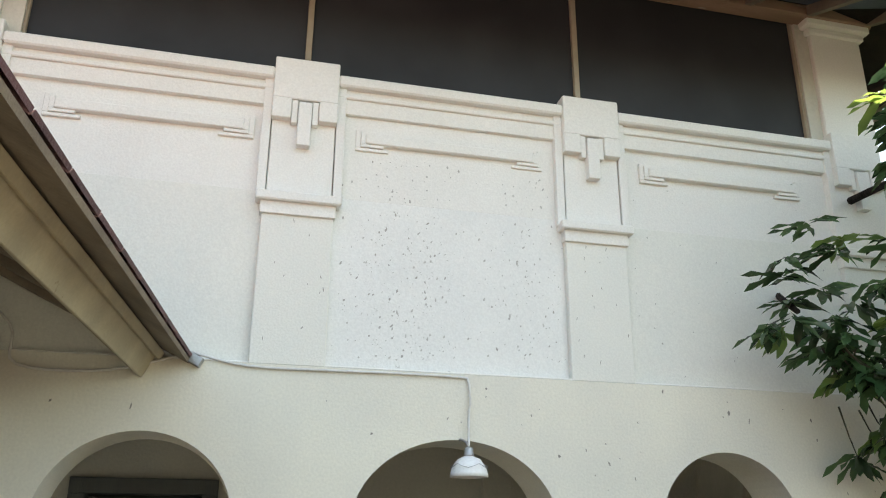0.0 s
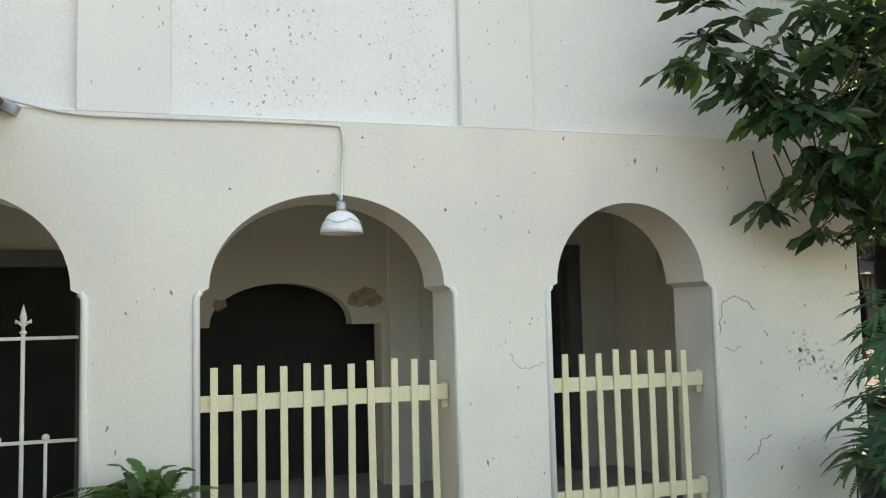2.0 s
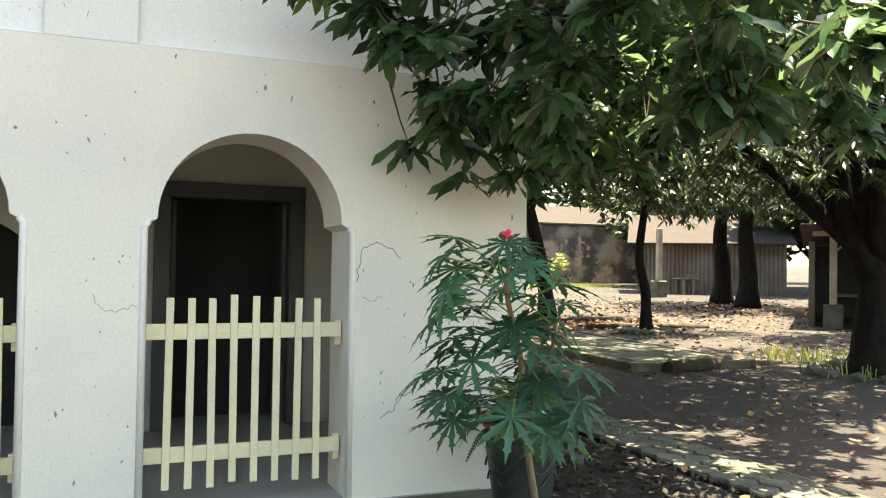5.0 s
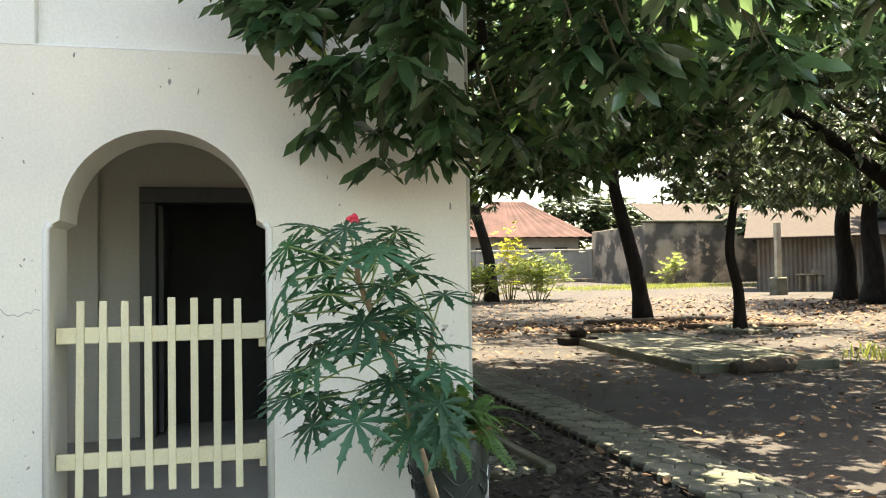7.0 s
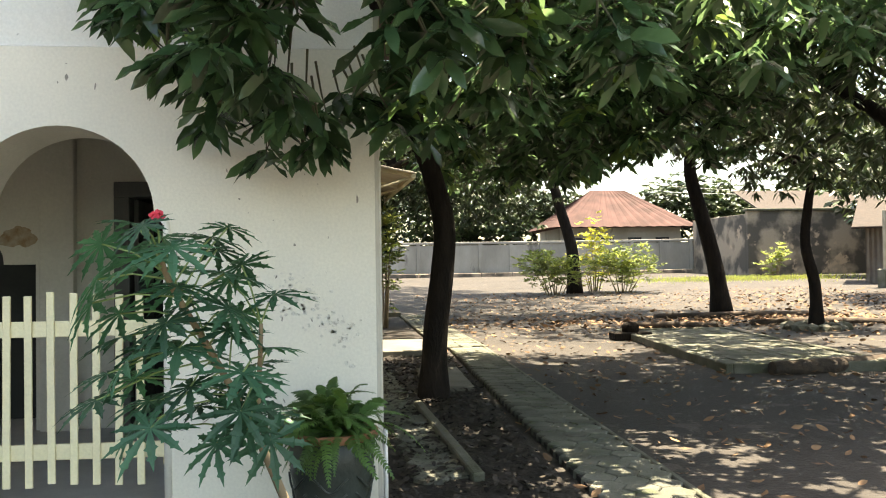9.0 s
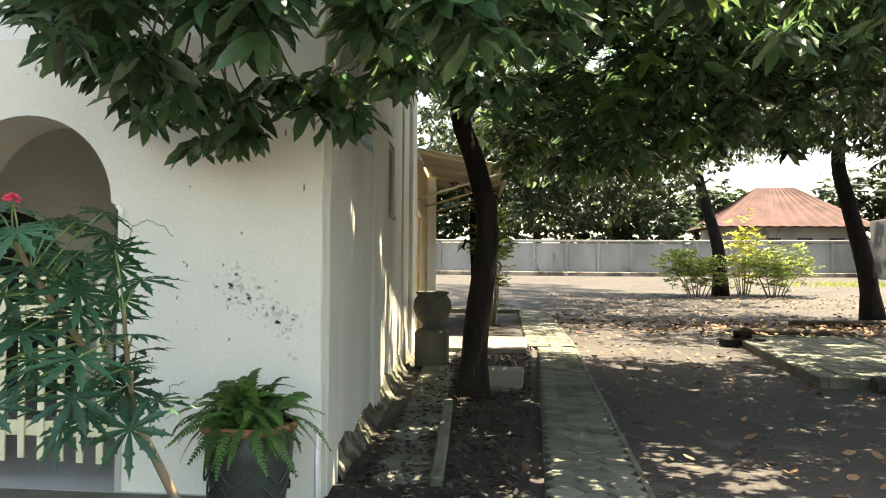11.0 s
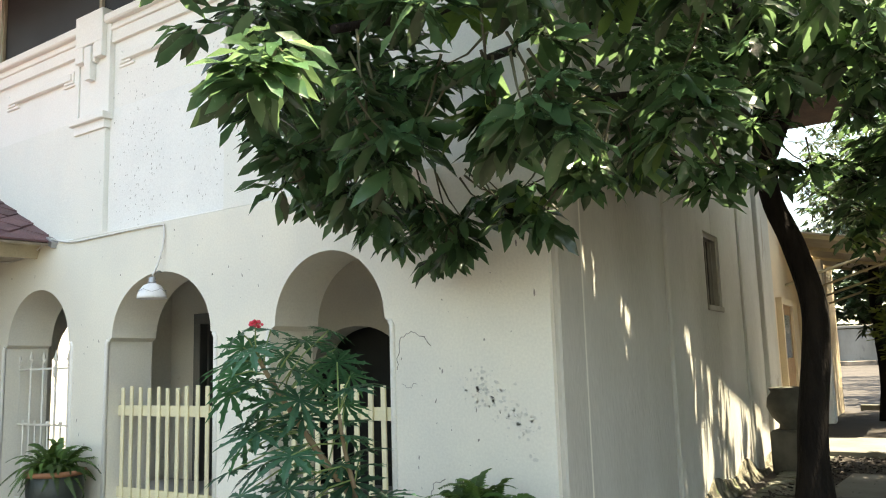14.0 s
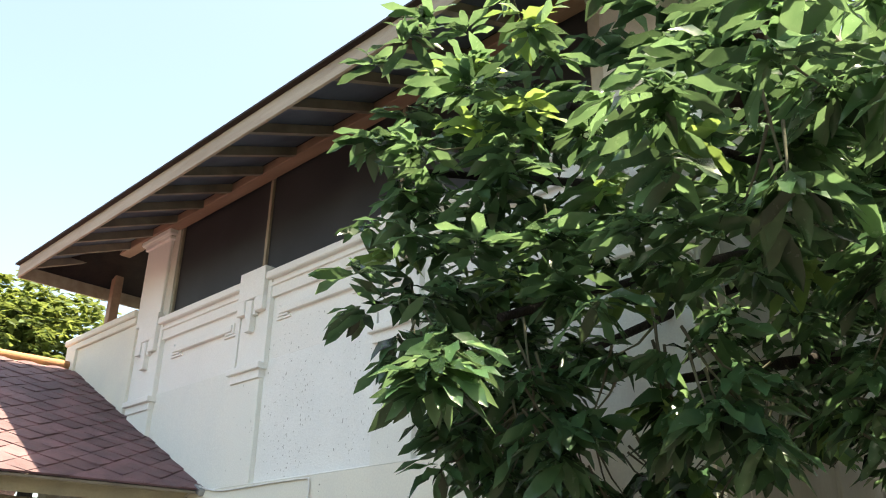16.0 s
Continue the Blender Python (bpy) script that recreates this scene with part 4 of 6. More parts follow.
# ---------------- wall wear ----------------
def wall_wear():
    rng = random.Random(11)
    v, f = [], []
    def chip(x, z, y, w, h, ang):
        nonlocal v, f
        n = 6
        b = len(v)
        for k in range(n):
            a = 2 * math.pi * k / n
            px, pz = w * math.cos(a) * rng.uniform(0.6, 1.2), h * math.sin(a) * rng.uniform(0.6, 1.2)
            v.append((x + px * math.cos(ang) - pz * math.sin(ang), y, z + px * math.sin(ang) + pz * math.cos(ang)))
        f.append(tuple(range(b, b + n)))
    def free(x, z):
        return not any(a - 0.05 < x < b + 0.05 and z < t + 0.05 for a, b, s, t in ARCHES)
    for _ in range(300):
        x, z = rng.uniform(-2.6, 3.5), rng.uniform(0.25, 2.55)
        if free(x, z):
            s = rng.choice((0.002, 0.0025, 0.003, 0.005, 0.005, 0.008))
            chip(x, z, -0.0015, s, s * rng.uniform(0.8, 3.2), rng.uniform(-0.6, 0.6))
    wall_v, wall_f = v, f
    v, f = [], []
    for _ in range(700):
        t = rng.random()
        x = rng.gauss(-0.45, 0.22) if t < 0.55 else rng.gauss(0.45, 0.18) if t < 0.8 else rng.uniform(-0.9, 3.0)
        z = rng.uniform(2.7, 3.75) if rng.random() < 0.85 else rng.uniform(3.8, 4.15)
        if any(a - 0.01 < x < b + 0.01 for a, b in PILS):
            continue
        s = rng.choice((0.0015, 0.002, 0.003, 0.004, 0.007))
        chip(x, z, 0.0505, s, s * rng.uniform(0.7, 2.4), rng.uniform(-0.9, 0.3))
    tagged(mesh_from("paint_flakes", v, f, M_FLAKE), "fine grey flakes lifting off the upper panels", "paint chips", kind="stuff")
    v, f = wall_v, wall_f
    for _ in range(26):
        a, b = rng.choice(PILS[1:3])
        chip(rng.uniform(a + 0.03, b - 0.03), rng.uniform(2.66, 3.6), -0.0015, 0.003, rng.uniform(0.006, 0.02), rng.uniform(-0.3, 0.3))
    for x, z, w, h in ((1.897, 2.451, 0.011, 0.022), (2.05, 2.40, 0.005, 0.02), (1.40, 2.575, 0.007, 0.02), (-2.05, 2.33, 0.006, 0.02), (0.62, 2.12, 0.014, 0.012), (-0.62, 2.22, 0.01, 0.008)):
        chip(x, z, -0.0015, w, h, -0.15)
    o = mesh_from("wall_chips", v, f, M_CRACK)
    tagged(o, "small grey chips and scratches in the limewash", "paint chips", kind="stuff")
    rng2 = random.Random(3)
    def crack(pts, r):
        pp = curve_pts([(x, -0.0005, z) for x, z in pts], 4)
        pp = [p + Vector((rng2.uniform(-0.011, 0.011), 0, rng2.uniform(-0.011, 0.011))) for p in pp]
        c = part("wall_crack", tube(bmesh.new(), pp, r, 5), M_CRACK)
        tagged(c, "thin jagged crack in the limewashed plaster", "crack", "wall cracks")
    crack([(2.47, 1.33), (2.475, 1.42), (2.49, 1.52), (2.56, 1.57), (2.60, 1.56), (2.68, 1.54), (2.74, 1.47)], 0.0028)
    crack([(1.0, 1.25), (1.04, 1.18), (1.15, 1.17), (1.22, 1.2)], 0.0018)
    crack([(2.62, 0.52), (2.70, 0.55), (2.74, 0.62), (2.82, 0.66)], 0.003)
    crack([(2.50, 1.24), (2.56, 1.22), (2.62, 1.25)], 0.002)
    v, f = [], []
    for _ in range(150):
        t = rng.random()
        x, z = 3.03 + 0.42 * t + rng.gauss(0, 0.06), 1.26 - 0.30 * t + rng.gauss(0, 0.06)
        s = rng.choice((0.004, 0.006, 0.009, 0.014))
        if x < 3.58:
            chip(x, z, -0.0012, s * rng.uniform(0.8, 1.6), s, rng.uniform(-0.8, 0.4))
    b = mesh_from("wall_bare_patch", v, f, mat("bare_grey_render_patch", (0.62, 0.60, 0.54), (0.72, 0.70, 0.63), 0.95, 14, 60, 0.9))
    tagged(b, "rough broken patch of bare grey plaster near the corner", "wall patch", kind="stuff")
wall_wear()

# ---------------- potted ferns ----------------
def frond_mesh(L, rise, droop, seed):
    rng = np.random.default_rng(seed)
    v, f = [], []
    n = 30
    pts = [(L * s * (1 - 0.25 * s), 0.0, rise * s - droop * s * s) for s in np.linspace(0, 1, n)]
    for i in range(1, n):
        p = np.array(pts[i])
        t = p - np.array(pts[i - 1])
        t /= np.linalg.norm(t)
        ln = 0.042 * math.sin(math.pi * (0.12 + 0.86 * i / n)) + 0.006
        for s in (-1, 1):
            d = np.array([0.35 * t[0], s * 1.0, 0.35 * t[2] + rng.uniform(-0.3, 0.15)])
            d /= np.linalg.norm(d)
            w = t * 0.0085
            b = len(v)
            v += [tuple(p - w), tuple(p + w), tuple(p + d * ln * 0.65 + w * 0.9), tuple(p + d * ln - np.array([0, 0, 0.01])), tuple(p + d * ln * 0.65 - w * 0.9)]
            f += [(b, b + 1, b + 2, b + 4), (b + 4, b + 2, b + 3)]
        b = len(v)
        q = np.array(pts[i - 1])
        v += [tuple(q + (0, 0.003, 0)), tuple(q - (0, 0.003, 0)), tuple(p - (0, 0.003, 0)), tuple(p + (0, 0.003, 0))]
        f.append((b, b + 1, b + 2, b + 3))
    me = bpy.data.meshes.new("frond")
    me.from_pydata(v, [], f)
    me.materials.append(M_FERN)
    return me
FRONDS = [frond_mesh(0.52, 0.36, 0.42, 1), frond_mesh(0.58, 0.28, 0.48, 2), frond_mesh(0.42, 0.48, 0.34, 3), frond_mesh(0.60, 0.20, 0.42, 4), frond_mesh(0.34, 0.38, 0.36, 5)]

def fern_pot(x, y, s, n, seed, lab):
    p = thing("potted_fern", lab, "potted plant", (x, y, 0.0), "potted ferns")
    H, R = 0.54 * s, 0.235 * s
    pot = part("pot", lathe(bmesh.new(), [(0.0, 0.0), (0.15 * s, 0.0), (0.165 * s, 0.03), (0.19 * s, 0.2 * s), (0.215 * s, 0.36 * s), (0.222 * s, H - 0.04), (0.21 * s, H - 0.03)], 32), M_POT, p)
    part("rim", lathe(bmesh.new(), [(0.21 * s, H - 0.045), (R, H - 0.04), (R + 0.006, H - 0.02), (R, H), (R - 0.03, H), (R - 0.035, H - 0.05)], 32), M_RIM, pot, "orange terracotta rim")
    part("soil", lathe(bmesh.new(), [(0.0, H - 0.05), (R - 0.032, H - 0.05)], 24), M_BED, pot, "dark soil")
    for k in range(6):
        a = k * math.pi / 3 - math.pi / 2
        for dz, rr in ((0.30, 0.214), (0.22, 0.198)):
            pts = [((rr * s + 0.003) * math.cos(a + q), (rr * s + 0.003) * math.sin(a + q), (dz - 0.035 * math.cos(q * 7)) * s) for q in np.linspace(-0.4, 0.4, 9)]
            part("moulded_swag", tube(bmesh.new(), pts, 0.006, 5), M_POT, pot)
    rng = random.Random(seed)
    for i in range(n):
        a = 360 * i / n + rng.uniform(-12, 12)
        o = shared("frond", rng.choice(FRONDS), p, pose(rng.uniform(-0.07, 0.07), rng.uniform(-0.07, 0.07), H - 0.03, rng.uniform(-30, 30), rng.uniform(-46, 8), a) @ Matrix.Scale(rng.uniform(0.42, 0.92) * s, 4))
fern_pot(3.36, -0.45, 1.0, 170, 5, "lush green fern in a dark pot beside the house corner")
fern_pot(-1.03, -0.30, 1.05, 140, 6, "lush green fern in a dark glazed pot between two arches")

st = part("plant_stake", tube(bmesh.new(), [(3.64, -0.2, 0.0), (3.64, -0.2, 0.48)], 0.013, 8), M_PVC)
tagged(st, "thin white plastic stake standing beside the potted fern", "stake")

# ---------------- coral plant ----------------
def palmate_mesh(seed, lobes=10):
    rng = np.random.default_rng(seed)
    v, f = [], []
    prof = [(0.0, 0.012), (0.18, 0.045), (0.32, 0.066), (0.45, 0.082), (0.52, 0.13), (0.55, 0.075), (0.68, 0.062), (0.75, 0.10), (0.78, 0.045), (1.0, 0.0)]
    for k in range(lobes):
        a = math.radians(-155 + 310 * k / (lobes - 1))
        L = 1.0 - 0.28 * abs(a) / math.pi + rng.uniform(-0.06, 0.06)
        b = len(v)
        ca, sa = math.cos(a), math.sin(a)
        for s, w in prof:
            r = s * L
            z = -0.22 * r * r + rng.uniform(-0.01, 0.01)
            v += [(r * ca, r * sa, z), (r * ca - w * sa, r * sa + w * ca, z + 0.25 * w), (r * ca + w * sa, r * sa - w * ca, z + 0.25 * w)]
        for i in range(len(prof) - 1):
            p, q = b + 3 * i, b + 3 * i + 3
            f += [(p, q, q + 1, p + 1), (p, p + 2, q + 2, q)]
    me = bpy.data.meshes.new("leaf")
    me.from_pydata(v, [], f)
    me.materials.append(M_JATRO)
    return me

def coral_plant():
    p = thing("coral_plant", "tall coral plant with deeply cut blue-green leaves and one red flower", "plant", (3.28, -0.82, 0.0))
    stem = curve_pts([(0, 0, 0), (-0.12, -0.11, 0.34), (-0.23, -0.23, 0.66), (-0.36, -0.43, 1.0), (-0.50, -0.56, 1.30), (-0.53, -0.63, 1.43)], 6)
    n = len(stem)
    part("stem", tube(bmesh.new(), stem, [0.024 - 0.015 * i / n for i in range(n)], 8), M_STEM, p)
    side = curve_pts([(-0.22, -0.22, 0.64), (-0.20, -0.32, 0.82), (-0.18, -0.40, 1.0), (-0.17, -0.44, 1.14)], 5)
    part("stem", tube(bmesh.new(), side, [0.014 - 0.006 * i / len(side) for i in range(len(side))], 7), M_STEM, p)
    meshes = [palmate_mesh(s, l) for s, l in ((1, 9), (2, 10), (3, 11), (4, 9))]
    rng = random.Random(21)
    def leaf(base, az, el, L, sz):
        d = Vector((math.cos(az) * math.cos(el), math.sin(az) * math.cos(el), math.sin(el)))
        tip = base + d * L + Vector((0, 0, -0.05 * L))
        part("leaf_stalk", tube(bmesh.new(), [base, base + d * L * 0.5 + Vector((0, 0, 0.015)), tip], 0.0042, 5, False), M_GSTEM, p)
        ob = shared("leaf", rng.choice(meshes), p, Matrix.Translation(tip) @ Euler((rng.uniform(-0.25, 0.25), rng.uniform(0.1, 1.0) - el * 0.3, az)).to_matrix().to_4x4() @ Matrix.Scale(sz, 4))
    for i in range(52):
        q = (i + 0.5) / 52
        z = 0.66 + 0.93 * q
        az = i * 2.399 + rng.uniform(-0.35, 0.35)
        r = 0.06 + 0.36 * math.sqrt(max(0.0, 1 - ((z - 1.04) / 0.60) ** 2)) * rng.uniform(0.35, 1.0)
        goal = Vector((-0.51 + 0.10 * (1 - q) + r * math.cos(az), -0.46 + 0.08 * (1 - q) + r * math.sin(az), z))
        base = min(stem + side, key=lambda s: (s - goal + Vector((0, 0, 0.12))).length)
        d = goal - base
        leaf(base, math.atan2(d.y, d.x), math.asin(max(-0.9, min(0.9, d.z / d.length))), d.length, rng.uniform(0.17, 0.235) * (1.0 if q < 0.9 else 0.85))
    top = stem[-1]
    fl = top + Vector((-0.01, 0.0, 0.14))
    part("flower_stalk", tube(bmesh.new(), [top, top + Vector((0.0, -0.01, 0.07)), fl], 0.004, 5), M_GSTEM, p)
    fb = bmesh.new()
    for k in range(26):
        d = Vector((rng.uniform(-1, 1), rng.uniform(-1, 1), rng.uniform(-0.1, 1))).normalized()
        bmesh.ops.create_icosphere(fb, subdivisions=1, radius=0.009, matrix=Matrix.Translation(fl + d * rng.uniform(0.012, 0.034)))
    part("flower", fb, M_FLOWER, p, "coral red flower head")
coral_plant()

# ---------------- trees ----------------
def limb(bm, pts, r0, r1, n=8):
    c = curve_pts(pts, 4)
    tube(bm, c, [r0 + (r1 - r0) * i / (len(c) - 1) for i in range(len(c))], n)

def tree(name, lab, base, trunk, r0, clumps, n_whorls, per, leaf, material, seed, limbs=(), group="", extra=None, template=None, twigs=0, sag=0.25, limb_step=1):
    """Trunk points and clump centres are relative to the base."""
    t = thing(name, lab, "tree", base, group)
    rng = np.random.default_rng(seed)
    bm = bmesh.new()
    c = curve_pts(trunk, 5)
    rr = [r0 * (1.35 - 0.35 * min(1, i / 3)) * (1 - 0.45 * i / len(c)) for i in range(len(c))]
    c[0] = c[0] - Vector((0, 0, 0.08))
    tube(bm, c, rr, 12)
    tr = part("trunk", bm, M_BARK, t)
    top = Vector(trunk[-1])
    def one_limb(pts, a, b, n=8):
        lb = bmesh.new()
        limb(lb, pts, a, b, n)
        part("limb", lb, M_BARK, t)
    for pts, a, b in limbs:
        one_limb(pts, a, b)
    for cc, rad in clumps[::limb_step]:
        C = Vector(cc)
        mid = (top + C) / 2 + Vector((0, 0, 0.25))
        one_limb([top, mid, C], r0 * 0.42, 0.02, 7)
    P, D, idx = whorls(clumps, n_whorls, rng)
    if extra is not None:
        E = np.array(extra, float)
        P = np.concatenate([P, E])
        cs = np.array([c[0] for c in clumps], float)
        near = np.argmin(np.linalg.norm(E[:, None] - cs[None], axis=2), axis=1)
        dd = E - cs[near] + 1e-3
        D = np.concatenate([D, dd / np.linalg.norm(dd, axis=1, keepdims=True)])
        idx = np.concatenate([idx, near])
    if twigs:
        tw = bmesh.new()
        pick = list(rng.choice(len(P), min(twigs, len(P)), replace=False))
        if extra is not None:
            pick += list(range(len(P) - len(extra), len(P)))
        for k in pick:
            a = Vector(P[k])
            b = Vector(clumps[idx[k]][0])
            d = b - a
            q = a + d * min(1.0, rng.uniform(0.16, 0.34) / max(0.01, d.length)) + Vector(rng.normal(0, 0.04, 3))
            tube(tw, [a, (a + q) / 2 + Vector((0, 0, -0.025)), q], [0.003, 0.005, 0.007], 5, False)
        part("twigwork", tw, M_TWIG, t)["kind"] = "stuff"
    new_mask = rng.random(len(P)) < 0.05
    for sel, m, nm in ((~new_mask, material, "crown"), (new_mask, M_LEAFNEW if material is M_LEAF else material, "young_leaves")):
        if sel.sum() == 0:
            continue
        pos, dirs = whorl_leaves(P[sel], D[sel], per, rng, 1.0, sag)
        leaves_mesh(nm, pos, dirs, leaf, m, t, rng, template)
    return t

# mango beside the house: low sprays that hang against the wall and over the path, then the crown above
MANGO = Vector((4.2, 3.5, 0.0))
SPRAYS = [(2.42, -0.45, 2.66), (2.58, -0.65, 2.34), (2.74, -0.42, 2.12), (2.90, -0.53, 2.12), (3.06, -0.47, 1.96), (3.38, -0.47, 2.15), (2.81, -0.85, 2.62), (2.95, -1.43, 2.32), (3.73, -1.76, 2.25), (3.72, -2.30, 2.30),
          (3.11, -0.89, 2.60), (3.66, 1.2, 2.64), (4.35, 0.25, 2.32), (4.45, 1.4, 2.50), (3.56, -1.57, 2.15), (4.36, -1.70, 2.18), (3.02, -1.86, 2.50), (2.40, -0.83, 2.50), (2.72, -1.04, 2.20), (4.69, -1.91, 2.70), (3.76, -0.60, 2.05), (4.04, -1.47, 2.18), (3.02, -1.08, 2.15), (4.1, -0.6, 2.2), (3.9, 0.4, 2.45), (4.7, -0.9, 2.35)]
CROWN = [(3.2, -1.0, 2.75, 0.42), (2.52, -0.6, 2.95, 0.34), (2.68, -0.75, 3.4, 0.42), (2.75, -1.05, 2.9, 0.42), (2.72, -1.65, 3.85, 0.45), (2.85, -1.5, 4.4, 0.5), (3.1, -1.35, 3.4, 0.55), (3.05, -1.8, 3.0, 0.4), (3.6, -1.8, 2.75, 0.45), (3.5, -1.5, 3.6, 0.6), (3.4, -1.2, 4.4, 0.7), (4.2, -1.6, 2.75, 0.5), (4.4, -1.2, 3.5, 0.75), (4.3, -0.4, 2.8, 0.5), (4.6, -0.6, 4.2, 0.9), (4.0, 0.2, 3.1, 0.5), (4.4, 1.0, 3.0, 0.6), (4.9, 0.2, 3.3, 0.7), (5.2, -1.2, 3.2, 0.7), (4.9, -2.0, 3.4, 0.6), (2.12, -0.58, 3.05, 0.28), (2.25, -0.65, 3.5, 0.32), (2.32, -0.6, 2.85, 0.24)]
FAR_CROWN = [((0.5, -2.6, 3.9), (1.2, 1.1, 0.95)), ((0.9, -1.2, 4.3), (1.5, 1.4, 1.1)), ((0.1, 0.2, 5.1), (1.5, 1.5, 0.8)), ((1.8, -3.0, 3.4), (1.2, 1.1, 0.8)), ((2.8, -1.7, 3.9), (1.5, 1.5, 0.95)), ((2.2, 0.8, 4.6), (1.7, 1.7, 1.1)), ((3.6, 0.6, 4.6), (1.6, 1.8, 1.0)), ((1.9, -0.8, 3.5), (1.3, 1.2, 0.8)),
             ((3.0, 1.4, 3.7), (1.6, 1.6, 0.95)), ((1.5, 2.4, 4.1), (1.6, 1.6, 1.0)), ((4.4, -0.6, 4.2), (1.5, 1.5, 0.9)), ((4.8, 2.8, 4.6), (1.7, 1.7, 1.0)), ((1.6, -0.6, 2.85), (0.9, 0.9, 0.55)), ((2.6, 0.3, 2.95), (1.0, 1.0, 0.6)), ((0.9, 1.0, 3.0), (0.9, 0.9, 0.6)), ((1.9, 1.4, 3.0), (1.0, 1.0, 0.6)), ((0.8, 2.4, 3.3), (1.1, 1.0, 0.75)), ((2.4, 3.4, 3.5), (1.3, 1.3, 0.8)), ((0.8, 1.6, 2.8), (0.9, 0.9, 0.5)), ((1.5, 0.4, 2.65), (0.8, 0.8, 0.45)), ((1.1, 3.4, 2.95), (1.0, 1.0, 0.6))]
_rs = random.Random(17)
spray_tips = [(x - MANGO.x + 0.10 + _rs.gauss(0, 0.09), y - MANGO.y + _rs.gauss(0, 0.09), z + 0.10 + _rs.gauss(0, 0.07)) for x, y, z in SPRAYS for _ in range(5)]
tree("mango_tree", "mango tree with a dark bent trunk overhanging the house corner", MANGO,
     [(0, 0, 0), (0.03, 0.0, 0.7), (0.11, 0.0, 1.33), (0.13, 0.0, 1.8), (0.0, 0.0, 2.35), (-0.15, 0.0, 2.82), (-0.12, -0.15, 3.5), (0.0, -0.3, 4.3)], 0.135,
     [((x - MANGO.x, y - MANGO.y, z), (r, r * 0.9, r * 0.85)) for x, y, z, r in CROWN] + FAR_CROWN,
     2950, 11, 0.235, M_LEAF, 3,
     limbs=[([(-0.12, -0.15, 3.3), (-0.1, -2.0, 3.2), (-0.6, -3.9, 2.75)], 0.08, 0.025), ([(-0.1, 0.0, 3.2), (0.6, -1.5, 3.5), (1.8, -3.0, 3.4)], 0.07, 0.02), ([(-0.05, -0.2, 3.8), (0.0, -2.2, 4.1), (-0.6, -4.7, 4.1)], 0.07, 0.02)],
     extra=spray_tips, twigs=300, sag=0.34, limb_step=4)

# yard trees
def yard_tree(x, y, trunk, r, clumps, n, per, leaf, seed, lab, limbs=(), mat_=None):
    return tree("mango_tree", lab, (x, y, gz(x, y)), trunk, r, clumps, n, per, leaf, mat_ or M_LEAFSHADE, seed, limbs, "yard trees", template=(LOW_V, LOW_F), sag=0.45, limb_step=2)

yard_tree(11.25, 3.8, [(0, 0, 0), (0.0, 0, 0.5), (0.05, 0.0, 1.1), (0.0, 0, 1.6)], 0.34,
          [((-1.6, -0.8, 3.4), (1.7, 1.6, 1.0)), ((0.3, -1.6, 3.7), (1.8, 1.5, 1.1)), ((-1.2, 1.4, 3.9), (1.8, 1.8, 1.2)), ((1.8, 0.2, 3.7), (1.7, 1.7, 1.2)), ((0.2, 0.2, 5.4), (2.6, 2.4, 1.4)), ((-3.2, -0.6, 4.4), (1.6, 1.6, 1.1)), ((2.6, -2.0, 3.3), (1.4, 1.4, 0.9)), ((2.0, 2.6, 4.4), (2.0, 1.8, 1.2)), ((-3.6, 2.2, 4.9), (1.8, 1.8, 1.0)), ((-0.4, 4.0, 4.6), (2.0, 1.9, 1.1)), ((-2.6, -2.6, 4.6), (1.6, 1.5, 1.0)), ((1.0, -1.5, 2.8), (1.5, 1.2, 0.6)), ((2.4, 0.6, 2.9), (1.4, 1.4, 0.6)), ((-1.4, 0.6, 2.9), (1.2, 1.2, 0.55)), ((-0.5, -1.8, 2.9), (1.2, 1.0, 0.55)), ((3.8, -0.8, 3.0), (1.3, 1.3, 0.6))],
          2050, 9, 0.25, 12, "large forked mango tree with a thick dark trunk in the yard",
          limbs=[([(-0.02, 0, 1.4), (-0.45, 0.1, 2.3), (-0.7, 0.1, 3.4)], 0.24, 0.12), ([(0.04, 0, 1.4), (0.35, 0.0, 2.3), (0.7, -0.1, 3.4)], 0.25, 0.13)])
yard_tree(12.92, 16.2, [(0, 0, 0), (-0.15, 0, 1.2), (-0.5, 0, 2.6), (-0.8, 0, 3.8), (-0.7, 0, 4.8)], 0.24,
          [((-1.0, 0, 5.2), (2.0, 1.9, 1.1)), ((0.9, -0.6, 4.9), (2.0, 1.9, 1.1)), ((-2.6, 0.5, 5.2), (1.8, 1.8, 1.1)), ((0, 0.6, 6.6), (2.6, 2.4, 1.2)), ((2.6, 0, 5.4), (1.7, 1.7, 1.1)), ((-0.5, -2.4, 5.3), (2.0, 1.8, 1.1)), ((-4.0, -0.8, 5.6), (1.8, 1.8, 1.1))],
          1300, 8, 0.29, 13, "slender leaning mango tree in the yard")
yard_tree(12.53, 10.94, [(0, 0, 0), (-0.02, 0, 0.9), (-0.2, 0, 1.7), (-0.12, 0, 2.5), (0, 0, 3.1)], 0.13,
          [((-0.9, -0.3, 3.3), (1.2, 1.2, 0.6)), ((0.9, 0, 3.4), (1.3, 1.2, 0.7)), ((0, 0.4, 4.3), (1.9, 1.8, 1.0)), ((-2.2, 0, 4.1), (1.4, 1.4, 0.8)), ((2.2, 0.2, 3.9), (1.5, 1.4, 0.9)), ((-1.6, -1.6, 4.6), (1.7, 1.6, 0.9)), ((-3.4, 0.6, 4.9), (1.6, 1.6, 0.9))],
          1000, 8, 0.27, 14, "young mango tree with a thin crooked trunk")
